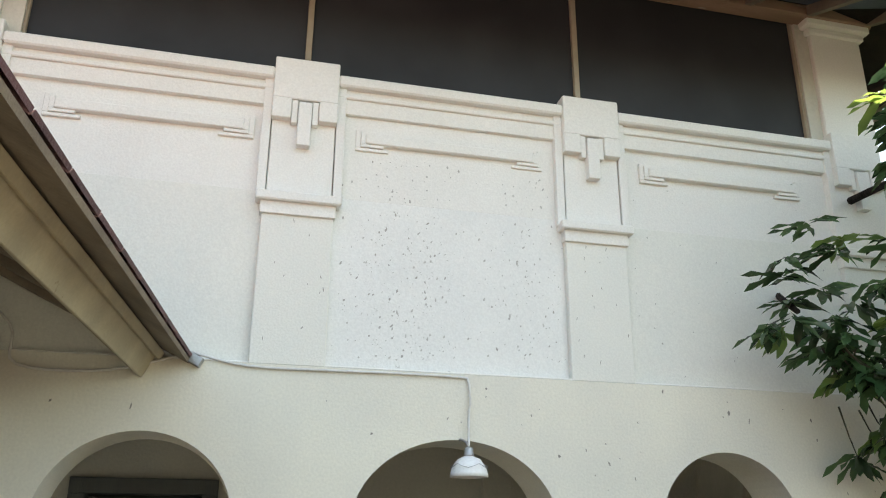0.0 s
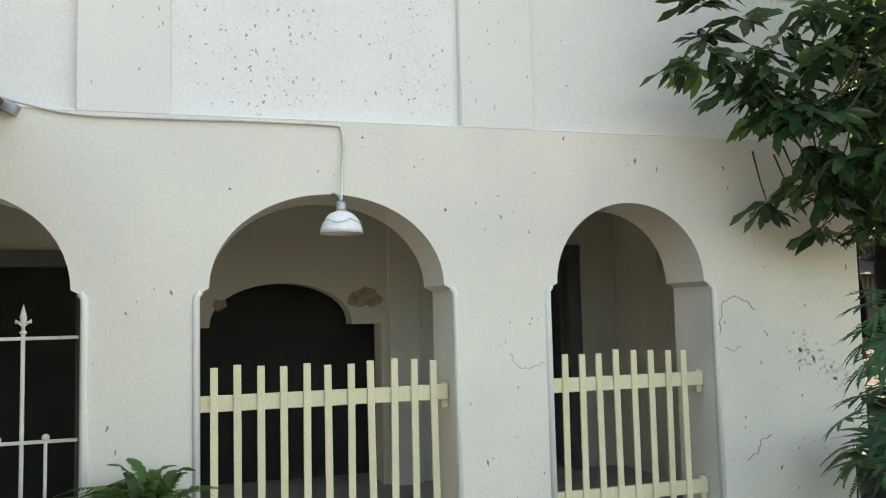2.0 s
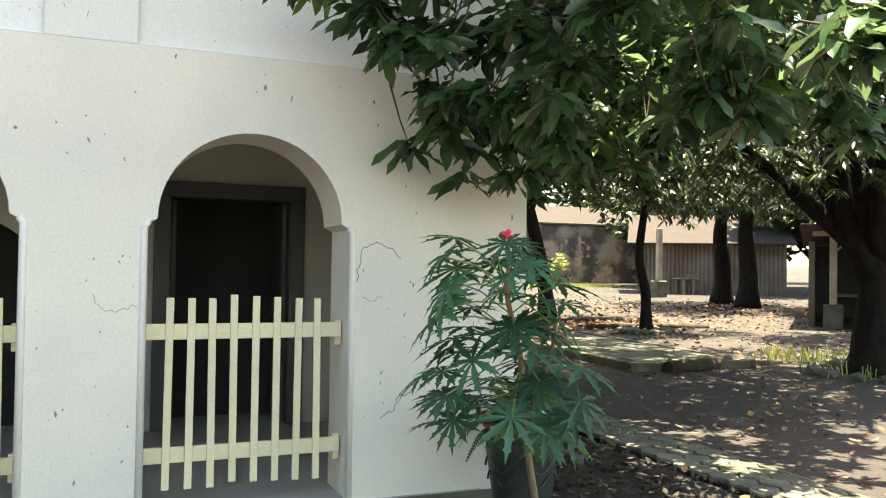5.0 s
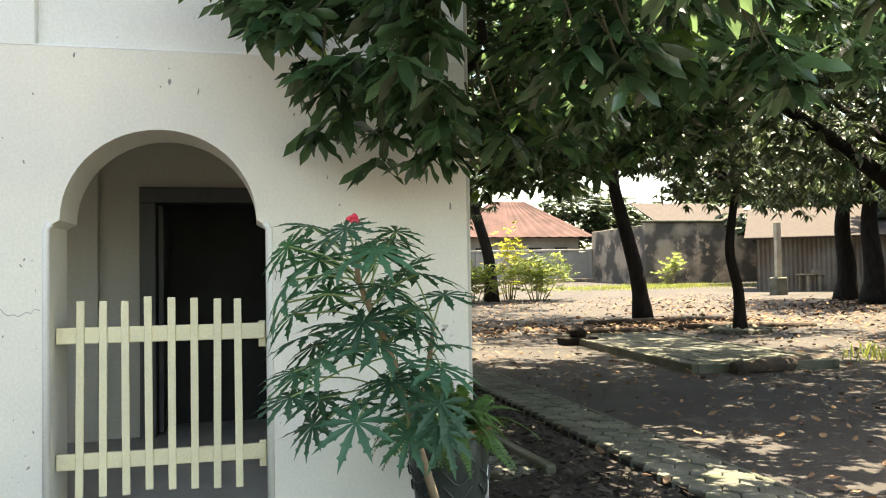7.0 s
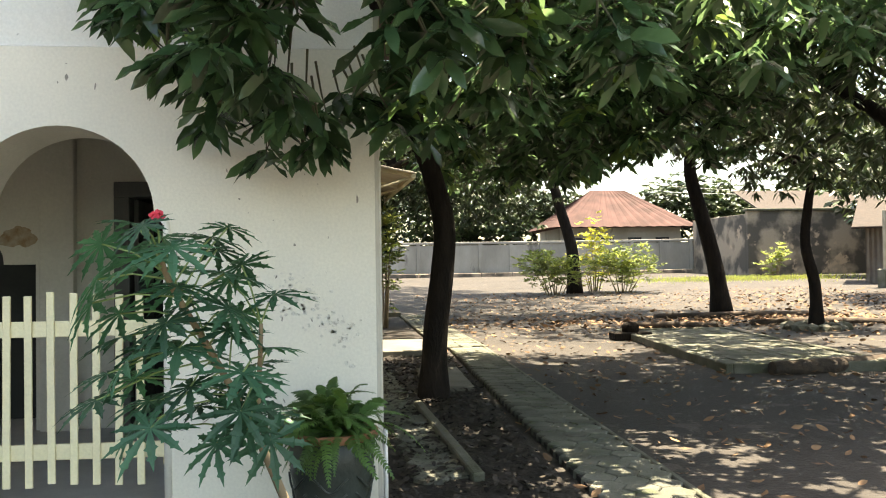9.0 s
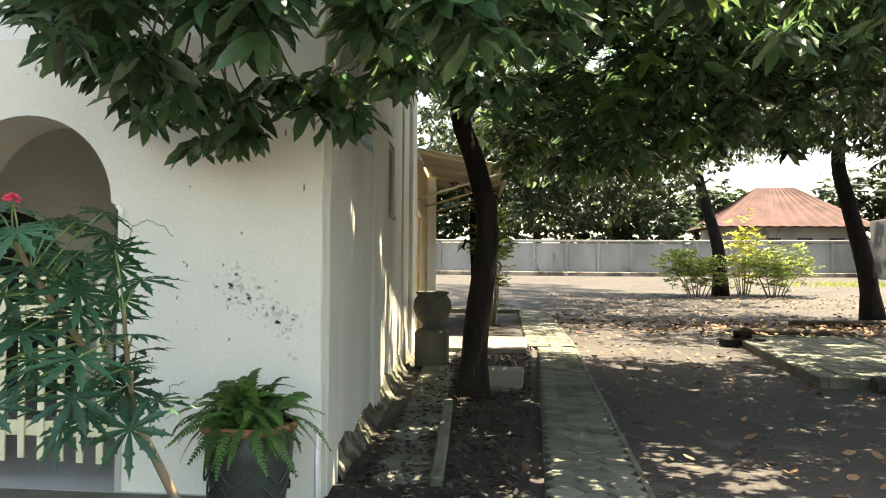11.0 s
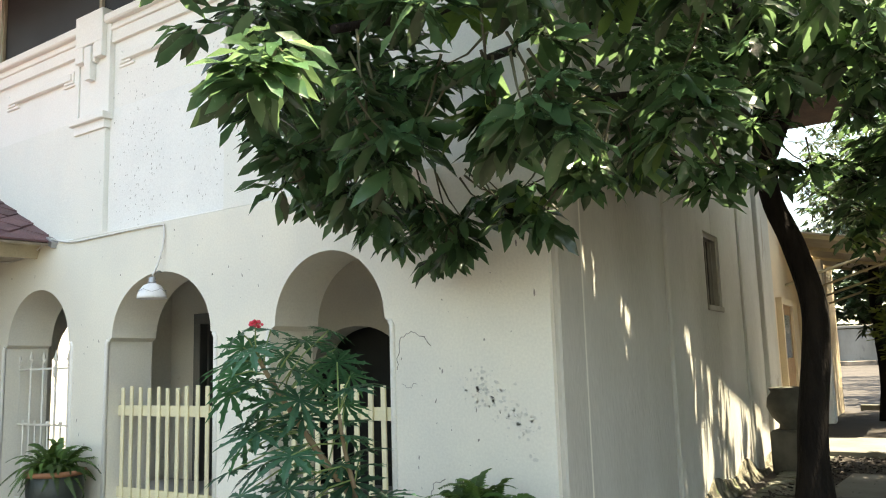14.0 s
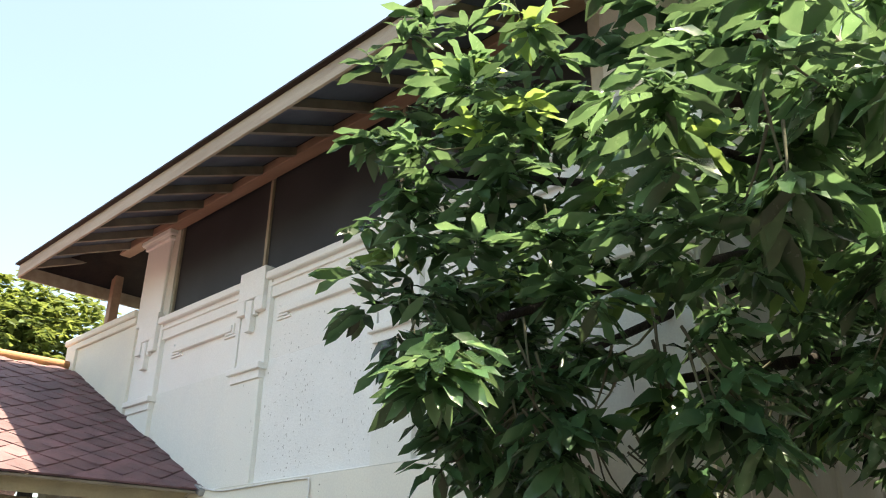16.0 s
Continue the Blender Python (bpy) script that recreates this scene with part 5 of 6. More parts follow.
# The last nine clumps are added to the crown to shade the far yard.
yard_tree(11.9, 27.6, [(0, 0, 0), (-0.1, 0, 1.8), (-0.6, 0, 3.6), (-1.0, 0, 5.4), (-0.9, 0, 6.6)], 0.26,
          [((-1.8, 0, 6.6), (2.6, 2.2, 1.5)), ((0.8, 0, 6.4), (2.4, 2.0, 1.4)), ((-0.6, 0, 8.4), (3.2, 2.8, 1.6)), ((-2.6, 0, 5.2), (1.3, 1.2, 0.9)), ((-4.4, 0.5, 6.2), (2.2, 2.0, 1.4)), ((3.0, 0, 6.6), (2.0, 2.0, 1.3)), ((-6.4, -1.5, 6.4), (2.4, 2.4, 1.4)), ((-4.4, -4.4, 6.6), (2.4, 2.3, 1.2)), ((-7.4, 3.0, 6.8), (2.4, 2.4, 1.4)), ((-4.0, 4.0, 7.2), (2.6, 2.4, 1.4)), ((-6.8, -4.8, 6.4), (2.2, 2.2, 1.2)), ((-8.5, -6.0, 6.6), (2.6, 2.6, 1.1)), ((-9.5, 6.5, 7.0), (2.6, 2.6, 1.2)), ((-5.5, 8.0, 7.2), (2.6, 2.6, 1.2)), ((-9.8, 0.5, 6.8), (2.4, 2.4, 1.1))],
          3000, 8, 0.34, 15, "tall thin mango tree rising from the bushes")
for x, y, s in ((23.7, 21.3, 16), (22.8, 18.9, 17), (26.0, 16.0, 18)):
    yard_tree(x, y, [(0, 0, 0), (0.05, 0, 1.2), (-0.1, 0, 2.6), (0, 0, 3.6)], 0.38,
              [((-1.8, 0, 4.5), (2.2, 2.1, 1.4)), ((1.8, 0, 4.7), (2.2, 2.0, 1.4)), ((0, 0, 6.2), (3.0, 2.8, 1.6)), ((-2.8, -1.4, 5.2), (2.0, 2.0, 1.3))],
              700, 8, 0.36, s, "old thick mango tree near the sheds")
yard_tree(3.5, 14.0, [(0, 0, 0), (0.02, 0, 1.0), (-0.05, 0, 2.2), (0, 0, 3.4)], 0.15,
          [((0.9, 0.2, 3.7), (1.8, 1.7, 1.2)), ((0.2, 1.2, 4.6), (1.9, 2.0, 1.3)), ((2.2, 1.6, 3.9), (1.8, 1.8, 1.2)), ((0.3, -0.4, 2.0), (0.65, 0.5, 0.55)), ((0.9, 1.5, 5.9), (2.5, 2.4, 1.5)), ((2.2, -1.4, 5.0), (1.8, 1.8, 1.2)), ((3.8, 2.6, 4.6), (1.8, 1.9, 1.2)), ((5.0, 4.6, 4.4), (1.9, 1.9, 1.3)), ((2.6, 4.6, 3.9), (1.8, 1.8, 1.2)),
           ((0.9, 0.4, 2.9), (1.3, 1.3, 0.8)), ((2.2, 1.5, 2.9), (1.5, 1.5, 0.8)), ((3.6, 2.8, 3.1), (1.4, 1.5, 0.8)), ((1.4, 3.5, 3.0), (1.5, 1.5, 0.8)), ((3.2, 6.6, 3.7), (1.8, 1.6, 1.1)), ((1.2, 6.4, 3.6), (1.6, 1.6, 1.1)), ((2.4, 6.0, 5.6), (2.4, 2.2, 1.3)), ((4.4, 1.0, 5.4), (2.0, 2.0, 1.2)), ((6.5, 1.0, 5.5), (2.3, 2.2, 1.1)), ((7.5, 4.8, 5.7), (2.4, 2.3, 1.1)), ((5.2, 8.5, 5.3), (2.4, 2.3, 1.1)), ((8.4, -2.2, 5.6), (2.3, 2.2, 1.0)), ((2.6, 10.0, 5.2), (2.4, 2.4, 1.1)), ((8.0, 9.0, 5.8), (2.5, 2.4, 1.1))],
          4100, 9, 0.24, 19, "mango tree growing in the bed along the wall")
yard_tree(17.6, 8.2, [(0, 0, 0), (0.05, 0, 1.0), (-0.1, 0, 2.1), (0, 0, 3.0)], 0.2,
          [((-1.6, 0, 3.6), (2.0, 2.0, 1.1)), ((1.6, 0.5, 3.8), (2.2, 2.2, 1.2)), ((0, 0, 5.4), (2.8, 2.8, 1.4)), ((0.6, -2.6, 3.7), (1.8, 1.8, 0.9)), ((2.8, -2.4, 4.2), (1.8, 1.8, 1.0))],
          1300, 8, 0.30, 25, "mango tree in front of the open shed")

# low leafy shoots at the foot of the far bed tree
def bush(x, y, w, d, h, n, leaf, m, seed, lab, name="bush", tpl=None):
    b = thing(name, lab, "bush", (x, y, gz(x, y)), "yard bushes")
    rng = np.random.default_rng(seed)
    k = 9
    cl = [((rng.uniform(-w, w) * 0.7, rng.uniform(-d, d) * 0.7, h * rng.uniform(0.3, 0.75)), (w * 0.5, d * 0.5, h * 0.32)) for _ in range(k)]
    bm = bmesh.new()
    for c, r in cl:
        limb(bm, [(c[0] * 0.3, c[1] * 0.3, -0.05), (c[0] * 0.7, c[1] * 0.7, c[2] * 0.6), c], 0.025, 0.008, 5)
    part("stems", bm, M_STEM, b)
    P, D, idx = whorls(cl, n, rng, 0.1)
    P[:, 2] = np.maximum(P[:, 2], 0.06)
    pos, dirs = whorl_leaves(P, D, 6, rng, 0.8, -0.3)
    leaves_mesh("foliage", pos, dirs, leaf, m, b, rng, tpl)
bush(10.9, 26.8, 1.3, 1.0, 1.7, 330, 0.24, M_BUSH, 31, "leafy yellow-green bush round a tree foot")
bush(13.8, 27.4, 1.4, 1.1, 2.1, 360, 0.24, M_BUSH, 32, "leafy yellow-green bush in the sun")
bush(13.0, 28.6, 0.9, 0.8, 3.9, 150, 0.22, mat("lime_yellow_leaf", (0.36, 0.40, 0.05), (0.26, 0.32, 0.05), 0.55, 2, 10, 0.1, island=True, obj_random=0.3, trans=0.35), 33, "bright lime-yellow shrub above the bushes")
bush(26.6, 39.6, 0.8, 0.6, 2.0, 90, 0.26, M_BUSH, 34, "small shrub against the decayed wall")
bush(3.95, 13.3, 0.5, 0.5, 3.3, 95, 0.24, M_BUSH, 36, "bright green leafy sapling in the far bed")

def weeds(cx, cy, w, d, n, h, seed, lab):
    rng = np.random.default_rng(seed)
    v, f = [], []
    for _ in range(n):
        x, y = cx + rng.normal(0, w / 2), cy + rng.normal(0, d / 2)
        z = gz(x, y)
        a = rng.uniform(0, 2 * math.pi)
        hh = h * rng.uniform(0.5, 1.2)
        lx, ly = math.cos(a) * hh * 0.5, math.sin(a) * hh * 0.5
        b = len(v)
        v += [(x - 0.012, y, z), (x + 0.012, y, z), (x + lx * 0.5 + 0.01, y + ly * 0.5, z + hh * 0.8), (x + lx * 0.5 - 0.01, y + ly * 0.5, z + hh * 0.8), (x + lx, y + ly, z + hh * 0.75)]
        f += [(b, b + 1, b + 2, b + 3), (b + 3, b + 2, b + 4)]
    o = mesh_from("weeds", v, f, M_GRASS)
    tagged(o, lab, "weeds", kind="stuff")
weeds(11.2, 3.3, 1.0, 0.8, 60, 0.2, 41, "tufts of weeds round the big tree foot")
weeds(24.0, 37.5, 7.0, 3.2, 2600, 0.16, 42, "patch of short sunlit grass by the wall")
weeds(11.6, 5.4, 0.8, 0.6, 90, 0.25, 43, "small green weeds near the paved platform")

# far tree behind the wing and a belt of trees beyond the yard
tree("far_tree", "dense round green tree beyond the wing roof", (-41, 12.5, 0), [(0, 0, 0), (0.2, 0, 4), (0, 0, 8), (0, 0, 11)], 0.5,
     [((0, 0, 14.6), (4.6, 4.6, 3.2)), ((2, 4.5, 13.4), (3.6, 3.4, 2.8)), ((-4, 2, 13.6), (3.6, 3.6, 2.6)), ((3.4, -4.0, 13.4), (3.6, 3.6, 2.6)), ((0.5, -3, 16.0), (3.0, 3.0, 2.2)), ((-2, -6.5, 13.0), (3.4, 3.4, 2.6)), ((2, 2, 10.5), (4.0, 6.0, 2.6))], 2600, 8, 0.6, M_LEAFFAR, 51, template=(LOWB_V, LOWB_F))
rngb = random.Random(77)
for k, (x, y, h) in enumerate(((-3, 56, 10), (5, 58, 11), (11, 60, 9), (34, 66, 8), (40, 52, 11), (44, 42, 11), (42, 32, 11), (44, 22, 11), (42, 12, 11), (40, 0, 10), (22, 84, 9), (31, 1, 8), (33, 9, 9), (32, 17, 9), (36, 27, 10), (33, 36, 9), (29, -6, 8))):
    z0 = gz(x, y)
    cl = [((rngb.uniform(-3.5, 3.5), rngb.uniform(-2, 2), h * rngb.uniform(0.38, 0.85)), (3.6, 3.0, h * 0.22)) for _ in range(8)]
    tree("far_tree", "leafy tree standing beyond the yard wall", (x, y, z0), [(0, 0, 0), (0.2, 0, h * 0.2), (-0.1, 0, h * 0.45)], 0.35, cl, 900, 7, 0.7, M_LEAFSHADE, 60 + k, group="trees beyond the yard", template=(LOWB_V, LOWB_F))

# ---------------- yard walls and sheds ----------------
def fence():
    fw = thing("fence_wall", "long grey-white panelled yard wall with dark stains", "wall", (0, 50, 0), kind="structure")
    x = -14.0
    while x < 26.0:
        z = gz(x, 50)
        part("panel", bx(x + 0.12, x + 1.98, -0.06, 0.06, z - 0.3, z + 2.15, 0.01), M_FENCE, fw)
        part("post", bx(x - 0.12, x + 0.12, -0.14, 0.12, z - 0.3, z + 2.2, 0.01), M_FENCE, fw)
        part("coping", bx(x, x + 2.1, -0.16, 0.12, z + 2.2, z + 2.36, 0.02), M_FENCE, fw)
        part("footing", bx(x, x + 2.1, -0.45, 0.0, z - 0.3, z + 0.28, 0.05), M_OLDWALL, fw, "rough dark footing")
        x += 2.1
fence()
def old_wall():
    w = thing("wall_decayed", "tall decayed plaster wall with black mould and bare patches", "wall", (0, 0, 0), kind="structure")
    z = gz(26.1, 42)
    part("body", bx(26.1, 34.7, 41.8, 42.1, z - 0.3, z + 3.85, 0.02), M_OLDWALL, w)
    part("coping", bx(26.0, 34.8, 41.65, 42.2, z + 3.85, z + 4.0, 0.03), M_KERB, w)
    part("return", bx(26.1, 26.4, 42.1, 50.0, z - 0.3, z + 3.7, 0.02), M_OLDWALL, w)
    part("low_roof", bx(27.0, 35.5, 42.2, 46.0, 0, 0.08, 0, Matrix.Translation((0, 0, z + 3.9)) @ Matrix.Translation((0, 42.2, 0)) @ Matrix.Rotation(radians(22), 4, 'X') @ Matrix.Translation((0, -42.2, 0))), M_ROOF, w, "brown tiled roof")
old_wall()

def corrugated(x0, x1, z0, z1, pitch=0.2, amp=0.03, y=0.0):
    n = int((x1 - x0) / pitch * 4)
    v, f = [], []
    for i in range(n + 1):
        x = x0 + (x1 - x0) * i / n
        yy = y + amp * math.sin(2 * math.pi * x / pitch)
        v += [(x, yy, z0), (x, yy, z1)]
    f = [(2 * i, 2 * i + 2, 2 * i + 3, 2 * i + 1) for i in range(n)]
    return v, f

def zinc_shed():
    s = thing("zinc_shed", "low shed of rusty corrugated zinc sheets", "shed", (34.9, 40.5, gz(34.9, 40.5)))
    v, f = corrugated(0, 8.0, -0.2, 3.7)
    mesh_from("sheet_wall", v, f, M_ZINC, s)
    part("side_wall", bx(0.0, 0.1, 0.05, 5, -0.2, 3.7), M_ZINC, s)
    part("roof", bx(-0.6, 8.4, -0.8, 6, 3.7, 3.82, 0.02), M_ZINC, s)
    s2 = thing("zinc_shed", "rusty zinc lean-to beside the yard trees", "shed", (25.6, 29.6, gz(25.6, 29.6)))
    s2.rotation_euler.z = radians(-36)
    v, f = corrugated(0, 7.0, -0.2, 2.6)
    mesh_from("sheet_wall", v, f, M_ZINC, s2)
    part("roof", bx(-0.5, 7.4, -0.6, 5, 0, 0.1, 0.02, Matrix.Translation((0, 0, 2.6)) @ Matrix.Rotation(radians(18), 4, 'X')), M_ROOF, s2, "brown tiled roof")
    part("side_wall", bx(0.0, 0.1, 0.05, 4, -0.2, 2.6), M_OLDWALL, s2)
zinc_shed()

def red_house():
    h = thing("house", "neighbouring house with a red corrugated hip roof", "house", (24.0, 62.0, gz(24, 62)))
    e, a = 3.4, 6.7
    part("wall", bx(-5.0, 5.0, -2.5, 5, -0.5, e), M_FENCE, h)
    def slope(q):
        bm = bmesh.new()
        n = 26
        A, B, C, D = [Vector(p) for p in q]
        prev = None
        for i in range(n + 1):
            t = i / n
            p, r = A.lerp(B, t), D.lerp(C, t)
            nn = (B - A).cross(D - A).normalized() * (0.06 if i % 2 else 0.0)
            cur = (bm.verts.new(p + nn), bm.verts.new(r + nn))
            if prev:
                bm.faces.new((prev[0], cur[0], cur[1], prev[1]))
            prev = cur
        return bm
    part("roof_slope", slope(((-6, -4, e), (6, -4, e), (1.4, 1, a), (-1.4, 1, a))), M_REDROOF, h)
    part("roof_slope", slope(((6, -4, e), (6, 6, e), (1.4, 1.05, a), (1.4, 1, a))), M_REDROOF, h)
    part("roof_slope", slope(((-6, 6, e), (-6, -4, e), (-1.4, 1, a), (-1.4, 1.05, a))), M_REDROOF, h)
    part("roof_slope", slope(((6, 6, e), (-6, 6, e), (-1.4, 1, a), (1.4, 1, a))), M_REDROOF, h)
    for k in range(4):
        part("window", bx(-4 + k * 2.3, -2.9 + k * 2.3, -2.56, -2.5, 1.2, 2.6), M_GLASS, h)
red_house()

def open_shed():
    d = Vector((0.684, -0.73, 0)).normalized()
    ang = math.degrees(math.atan2(d.y, d.x))
    s = thing("open_shed", "long open shed with pale posts and a dark interior", "shed")
    s.matrix_world = pose(18.7, 11.3, 0, 0, 0, ang)
    L, D = 30.0, 4.5
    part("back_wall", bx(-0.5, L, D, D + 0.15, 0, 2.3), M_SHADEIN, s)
    part("end_wall", bx(-0.6, -0.45, 0.4, D, 0, 2.3), M_ZINC, s)
    part("roof", bx(-0.8, L + 0.5, -0.7, D + 0.9, 0, 0.08, 0.01, Matrix.Translation((0, 0, 2.60)) @ Matrix.Rotation(radians(-3), 4, 'X')), M_ROOF, s)
    part("front_beam", bx(-0.5, L, -0.06, 0.06, 2.42, 2.56, 0.01), M_POST, s)
    part("bench_board", bx(0, L, D - 1.6, D - 1.1, 0.75, 0.83, 0.01), M_RAFTER, s)
    part("valance", bx(4.0, L, 0.9, 0.93, 2.0, 2.5), M_ZINC, s)
    for k in range(9):
        x = k * 3.36
        part("post", bx(x - 0.09, x + 0.09, -0.09, 0.09, 0.45, 2.5, 0.01), M_POST, s)
        part("post_foot", bx(x - 0.24, x + 0.24, -0.24, 0.24, -0.05, 0.62, 0.04), M_KERB, s, "grey concrete foot")
        part("brace", tube(bmesh.new(), [(x, 0, 1.95), (x + 0.5, 0, 2.45)], 0.03, 6), M_POST, s)
open_shed()

def lone_post():
    p = thing("yard_post", "pale post standing on a square concrete foot", "post", (24.2, 26.0, gz(24.2, 26.0)))
    part("shaft", bx(-0.11, 0.11, -0.11, 0.11, 0.5, 3.1, 0.01), M_POST, p)
    part("foot", bx(-0.28, 0.28, -0.28, 0.28, -0.05, 0.75, 0.05), M_KERB, p)
    t = thing("timber_trestle", "rough grey timber bench heaped with boards", "bench", (28.0, 28.2, gz(28.0, 28.2)))
    part("top", bx(-1.1, 1.1, -0.35, 0.35, 0.72, 0.8, 0.01), M_RAFTER, t)
    part("boards", bx(-0.5, 0.9, -0.2, 0.3, 0.81, 0.98, 0.02), M_RAFTER, t)
    for x in (-0.9, -0.3, 0.8):
        for y in (-0.28, 0.28):
            part("leg", bx(x - 0.05, x + 0.05, y - 0.05, y + 0.05, -0.05, 0.72, 0.008), M_RAFTER, t)
lone_post()

# ---------------- path, beds and platform ----------------
def soil_bed():
    rng = np.random.default_rng(9)
    xs, ys = np.linspace(3.62, 4.76, 12), np.linspace(-2.2, 8.0, 60)
    v = [(x, y, 0.012 + 0.035 * noise.noise(Vector((x * 3, y * 3, 0))) + 0.02) for y in ys for x in xs]
    f = [(j * 12 + i, j * 12 + i + 1, (j + 1) * 12 + i + 1, (j + 1) * 12 + i) for j in range(59) for i in range(11)]
    structure(mesh_from("ground_bed", v, f, M_BED, None, True), "dark soil bed full of rotting leaves", "soil bed")
    xs, ys = np.linspace(2.6, 4.45, 10), np.linspace(9.3, 17.2, 30)
    v = [(x, y, 0.02 + 0.03 * noise.noise(Vector((x * 3, y * 3, 4)))) for y in ys for x in xs]
    f = [(j * 10 + i, j * 10 + i + 1, (j + 1) * 10 + i + 1, (j + 1) * 10 + i) for j in range(29) for i in range(9)]
    structure(mesh_from("ground_bed", v, f, M_BED, None, True), "dark soil bed by the far wall", "soil bed")
soil_bed()
step = part("entrance_step", bx(2.95, 4.70, 7.3, 9.2, 0.0, 0.13, 0.012), M_SLAB)
tagged(step, "pale concrete step in front of the side door", "step")
sl = part("stone_slab", bx(4.15, 4.68, 3.95, 5.6, 0.0, 0.085, 0.012), M_SLAB)
tagged(sl, "pale flat slab lying in the soil bed", "slab")
k1 = part("kerb", bx(2.5, 4.45, 17.2, 17.4, -0.02, 0.14, 0.012), M_KERB)
structure(k1, "mossy concrete kerb closing the far bed", "kerb")

def urn():
    u = thing("stone_urn", "weathered grey stone urn on a square pedestal beside the wall", "urn", (3.5, 5.95, 0.0))
    part("pedestal", bx(-0.2, 0.2, -0.2, 0.2, 0.0, 0.5, 0.03), M_URN, u)
    part("bowl", lathe(bmesh.new(), [(0.0, 0.5), (0.13, 0.5), (0.12, 0.56), (0.2, 0.64), (0.25, 0.76), (0.24, 0.86), (0.19, 0.93), (0.22, 0.97), (0.2, 0.98), (0.15, 0.92), (0.0, 0.88)], 24), M_URN, u)
urn()

# leaf litter
def litter(name, lab, n, sampler, size, m, seed):
    rng = np.random.default_rng(seed)
    xy = np.array([sampler(rng) for _ in range(n)])
    z = np.array([gz(x, y) + 0.012 + (0.04 if 3.6 < x < 4.76 and -2.2 < y < 8 else 0) for x, y in xy]) + rng.uniform(0, 0.02, n)
    pos = np.column_stack([xy, z])
    a = rng.uniform(0, 2 * math.pi, n)
    dirs = np.column_stack([np.cos(a), np.sin(a), rng.uniform(-0.12, 0.3, n)])
    o = leaves_mesh(name, pos, dirs, size, m, None, rng, (BROAD_V * np.array([1, 1, -0.6]), BROAD_F))
    tagged(o, lab, "leaf litter", kind="stuff")
litter("leaf_litter", "dry brown leaves scattered over the yard", 6500, lambda r: (r.uniform(5.4, 22), r.uniform(-3, 28)), 0.10, M_LITTER, 71)
litter("leaf_litter", "drift of russet leaves under the far trees", 1300, lambda r: (r.normal(11.8, 3.0), r.normal(13.6, 1.3)), 0.17, M_LITTER, 72)
litter("leaf_litter", "dark rotting leaves thick in the soil bed", 4200, lambda r: (r.uniform(3.7, 4.74), r.uniform(-2.1, 7.9)), 0.06, M_LITTERDARK, 73)
litter("leaf_litter", "old leaves gathered round the far trees", 1200, lambda r: (r.normal(20.5, 3.5), r.normal(18.5, 3.0)), 0.18, M_LITTER, 74)
litter("leaf_litter", "a few leaves on the paved path", 130, lambda r: (r.uniform(4.74, 5.4), r.uniform(-2, 17)), 0.10, M_LITTER, 75)
for x, y, r_ in ((11.2, 3.7, 0.9), (12.5, 10.9, 0.5)):
    rg = np.random.default_rng(int(x * 10 + y))
    bm = bmesh.new()
    for k in range(14):
        a = 2 * math.pi * k / 14
        s = rg.uniform(0.10, 0.17)
        bmesh.ops.create_icosphere(bm, subdivisions=1, radius=s, matrix=Matrix.Translation((x + r_ * math.cos(a), y + r_ * math.sin(a), s * 0.3)) @ Matrix.Diagonal((1.2, 1.2, 0.75, 1)))
    tagged(part("stone_ring", bm, M_KERB), "ring of rough stones and soil round a tree foot", "stones", kind="stuff")
log = part("fallen_log", tube(bmesh.new(), [(8.4, 4.75, 0.07), (9.2, 4.85, 0.08), (10.2, 5.3, 0.07)], [0.09, 0.1, 0.08], 10), M_LOG)
tagged(log, "dark weathered log lying by the paved platform", "log")
# Low brown tubes standing in for ridges of leaf litter.
for x0, y0, x1, y1 in ((10.5, 14.6, 15.4, 15.0), (9.0, 12.0, 10.8, 11.8), (11.8, 12.2, 15.2, 12.0)):
    kk = part("litter_ridge", tube(bmesh.new(), [(x0, y0, 0.05), ((x0 + x1) / 2, (y0 + y1) / 2 + 0.1, 0.06), (x1, y1, 0.02)], 0.075, 8), M_LOG)
    tagged(kk, "low brown ridge of leaf litter edging the drift", "log", "edging logs")

def stone_block():
    b = thing("stone_block", "small dark carved stone block on the platform corner", "stone", (8.25, 9.6, 0.0))
    part("foot", bx(-0.34, 0.34, -0.2, 0.2, 0.0, 0.14, 0.02), M_BARK, b)
    part("cap", lathe(bmesh.new(), [(0.0, 0.32), (0.1, 0.31), (0.16, 0.26), (0.15, 0.14), (0.0, 0.14)], 12), M_BARK, b)
stone_block()

# ---------------- pieces: pavers and tiles ----------------
def hex_paver(w, h):
    """Six-sided paver, points to the sides, with a chamfered worn top."""
    bm = bmesh.new()
    o = [(w / 2, 0), (w / 4, h / 2), (-w / 4, h / 2), (-w / 2, 0), (-w / 4, -h / 2), (w / 4, -h / 2)]
    rings = [[bm.verts.new((x * k, y * k, z)) for x, y in o] for k, z in ((0.965, 0.0), (0.965, 0.047), (0.90, 0.055))]
    for a, b in zip(rings, rings[1:]):
        for i in range(6):
            bm.faces.new((a[i], a[(i + 1) % 6], b[(i + 1) % 6], b[i]))
    bm.faces.new(rings[-1])
    bm.normal_update()
    return bm

def paver_mesh(bm):
    me = bpy.data.meshes.new("paver")
    bm.to_mesh(me)
    bm.free()
    me.materials.append(M_PAVER)
    return me
HEX_ME = paver_mesh(hex_paver(0.235, 0.19))
PAVER_ME = paver_mesh(bx(-0.103, 0.103, -0.103, 0.103, 0.0, 0.055, 0.008))

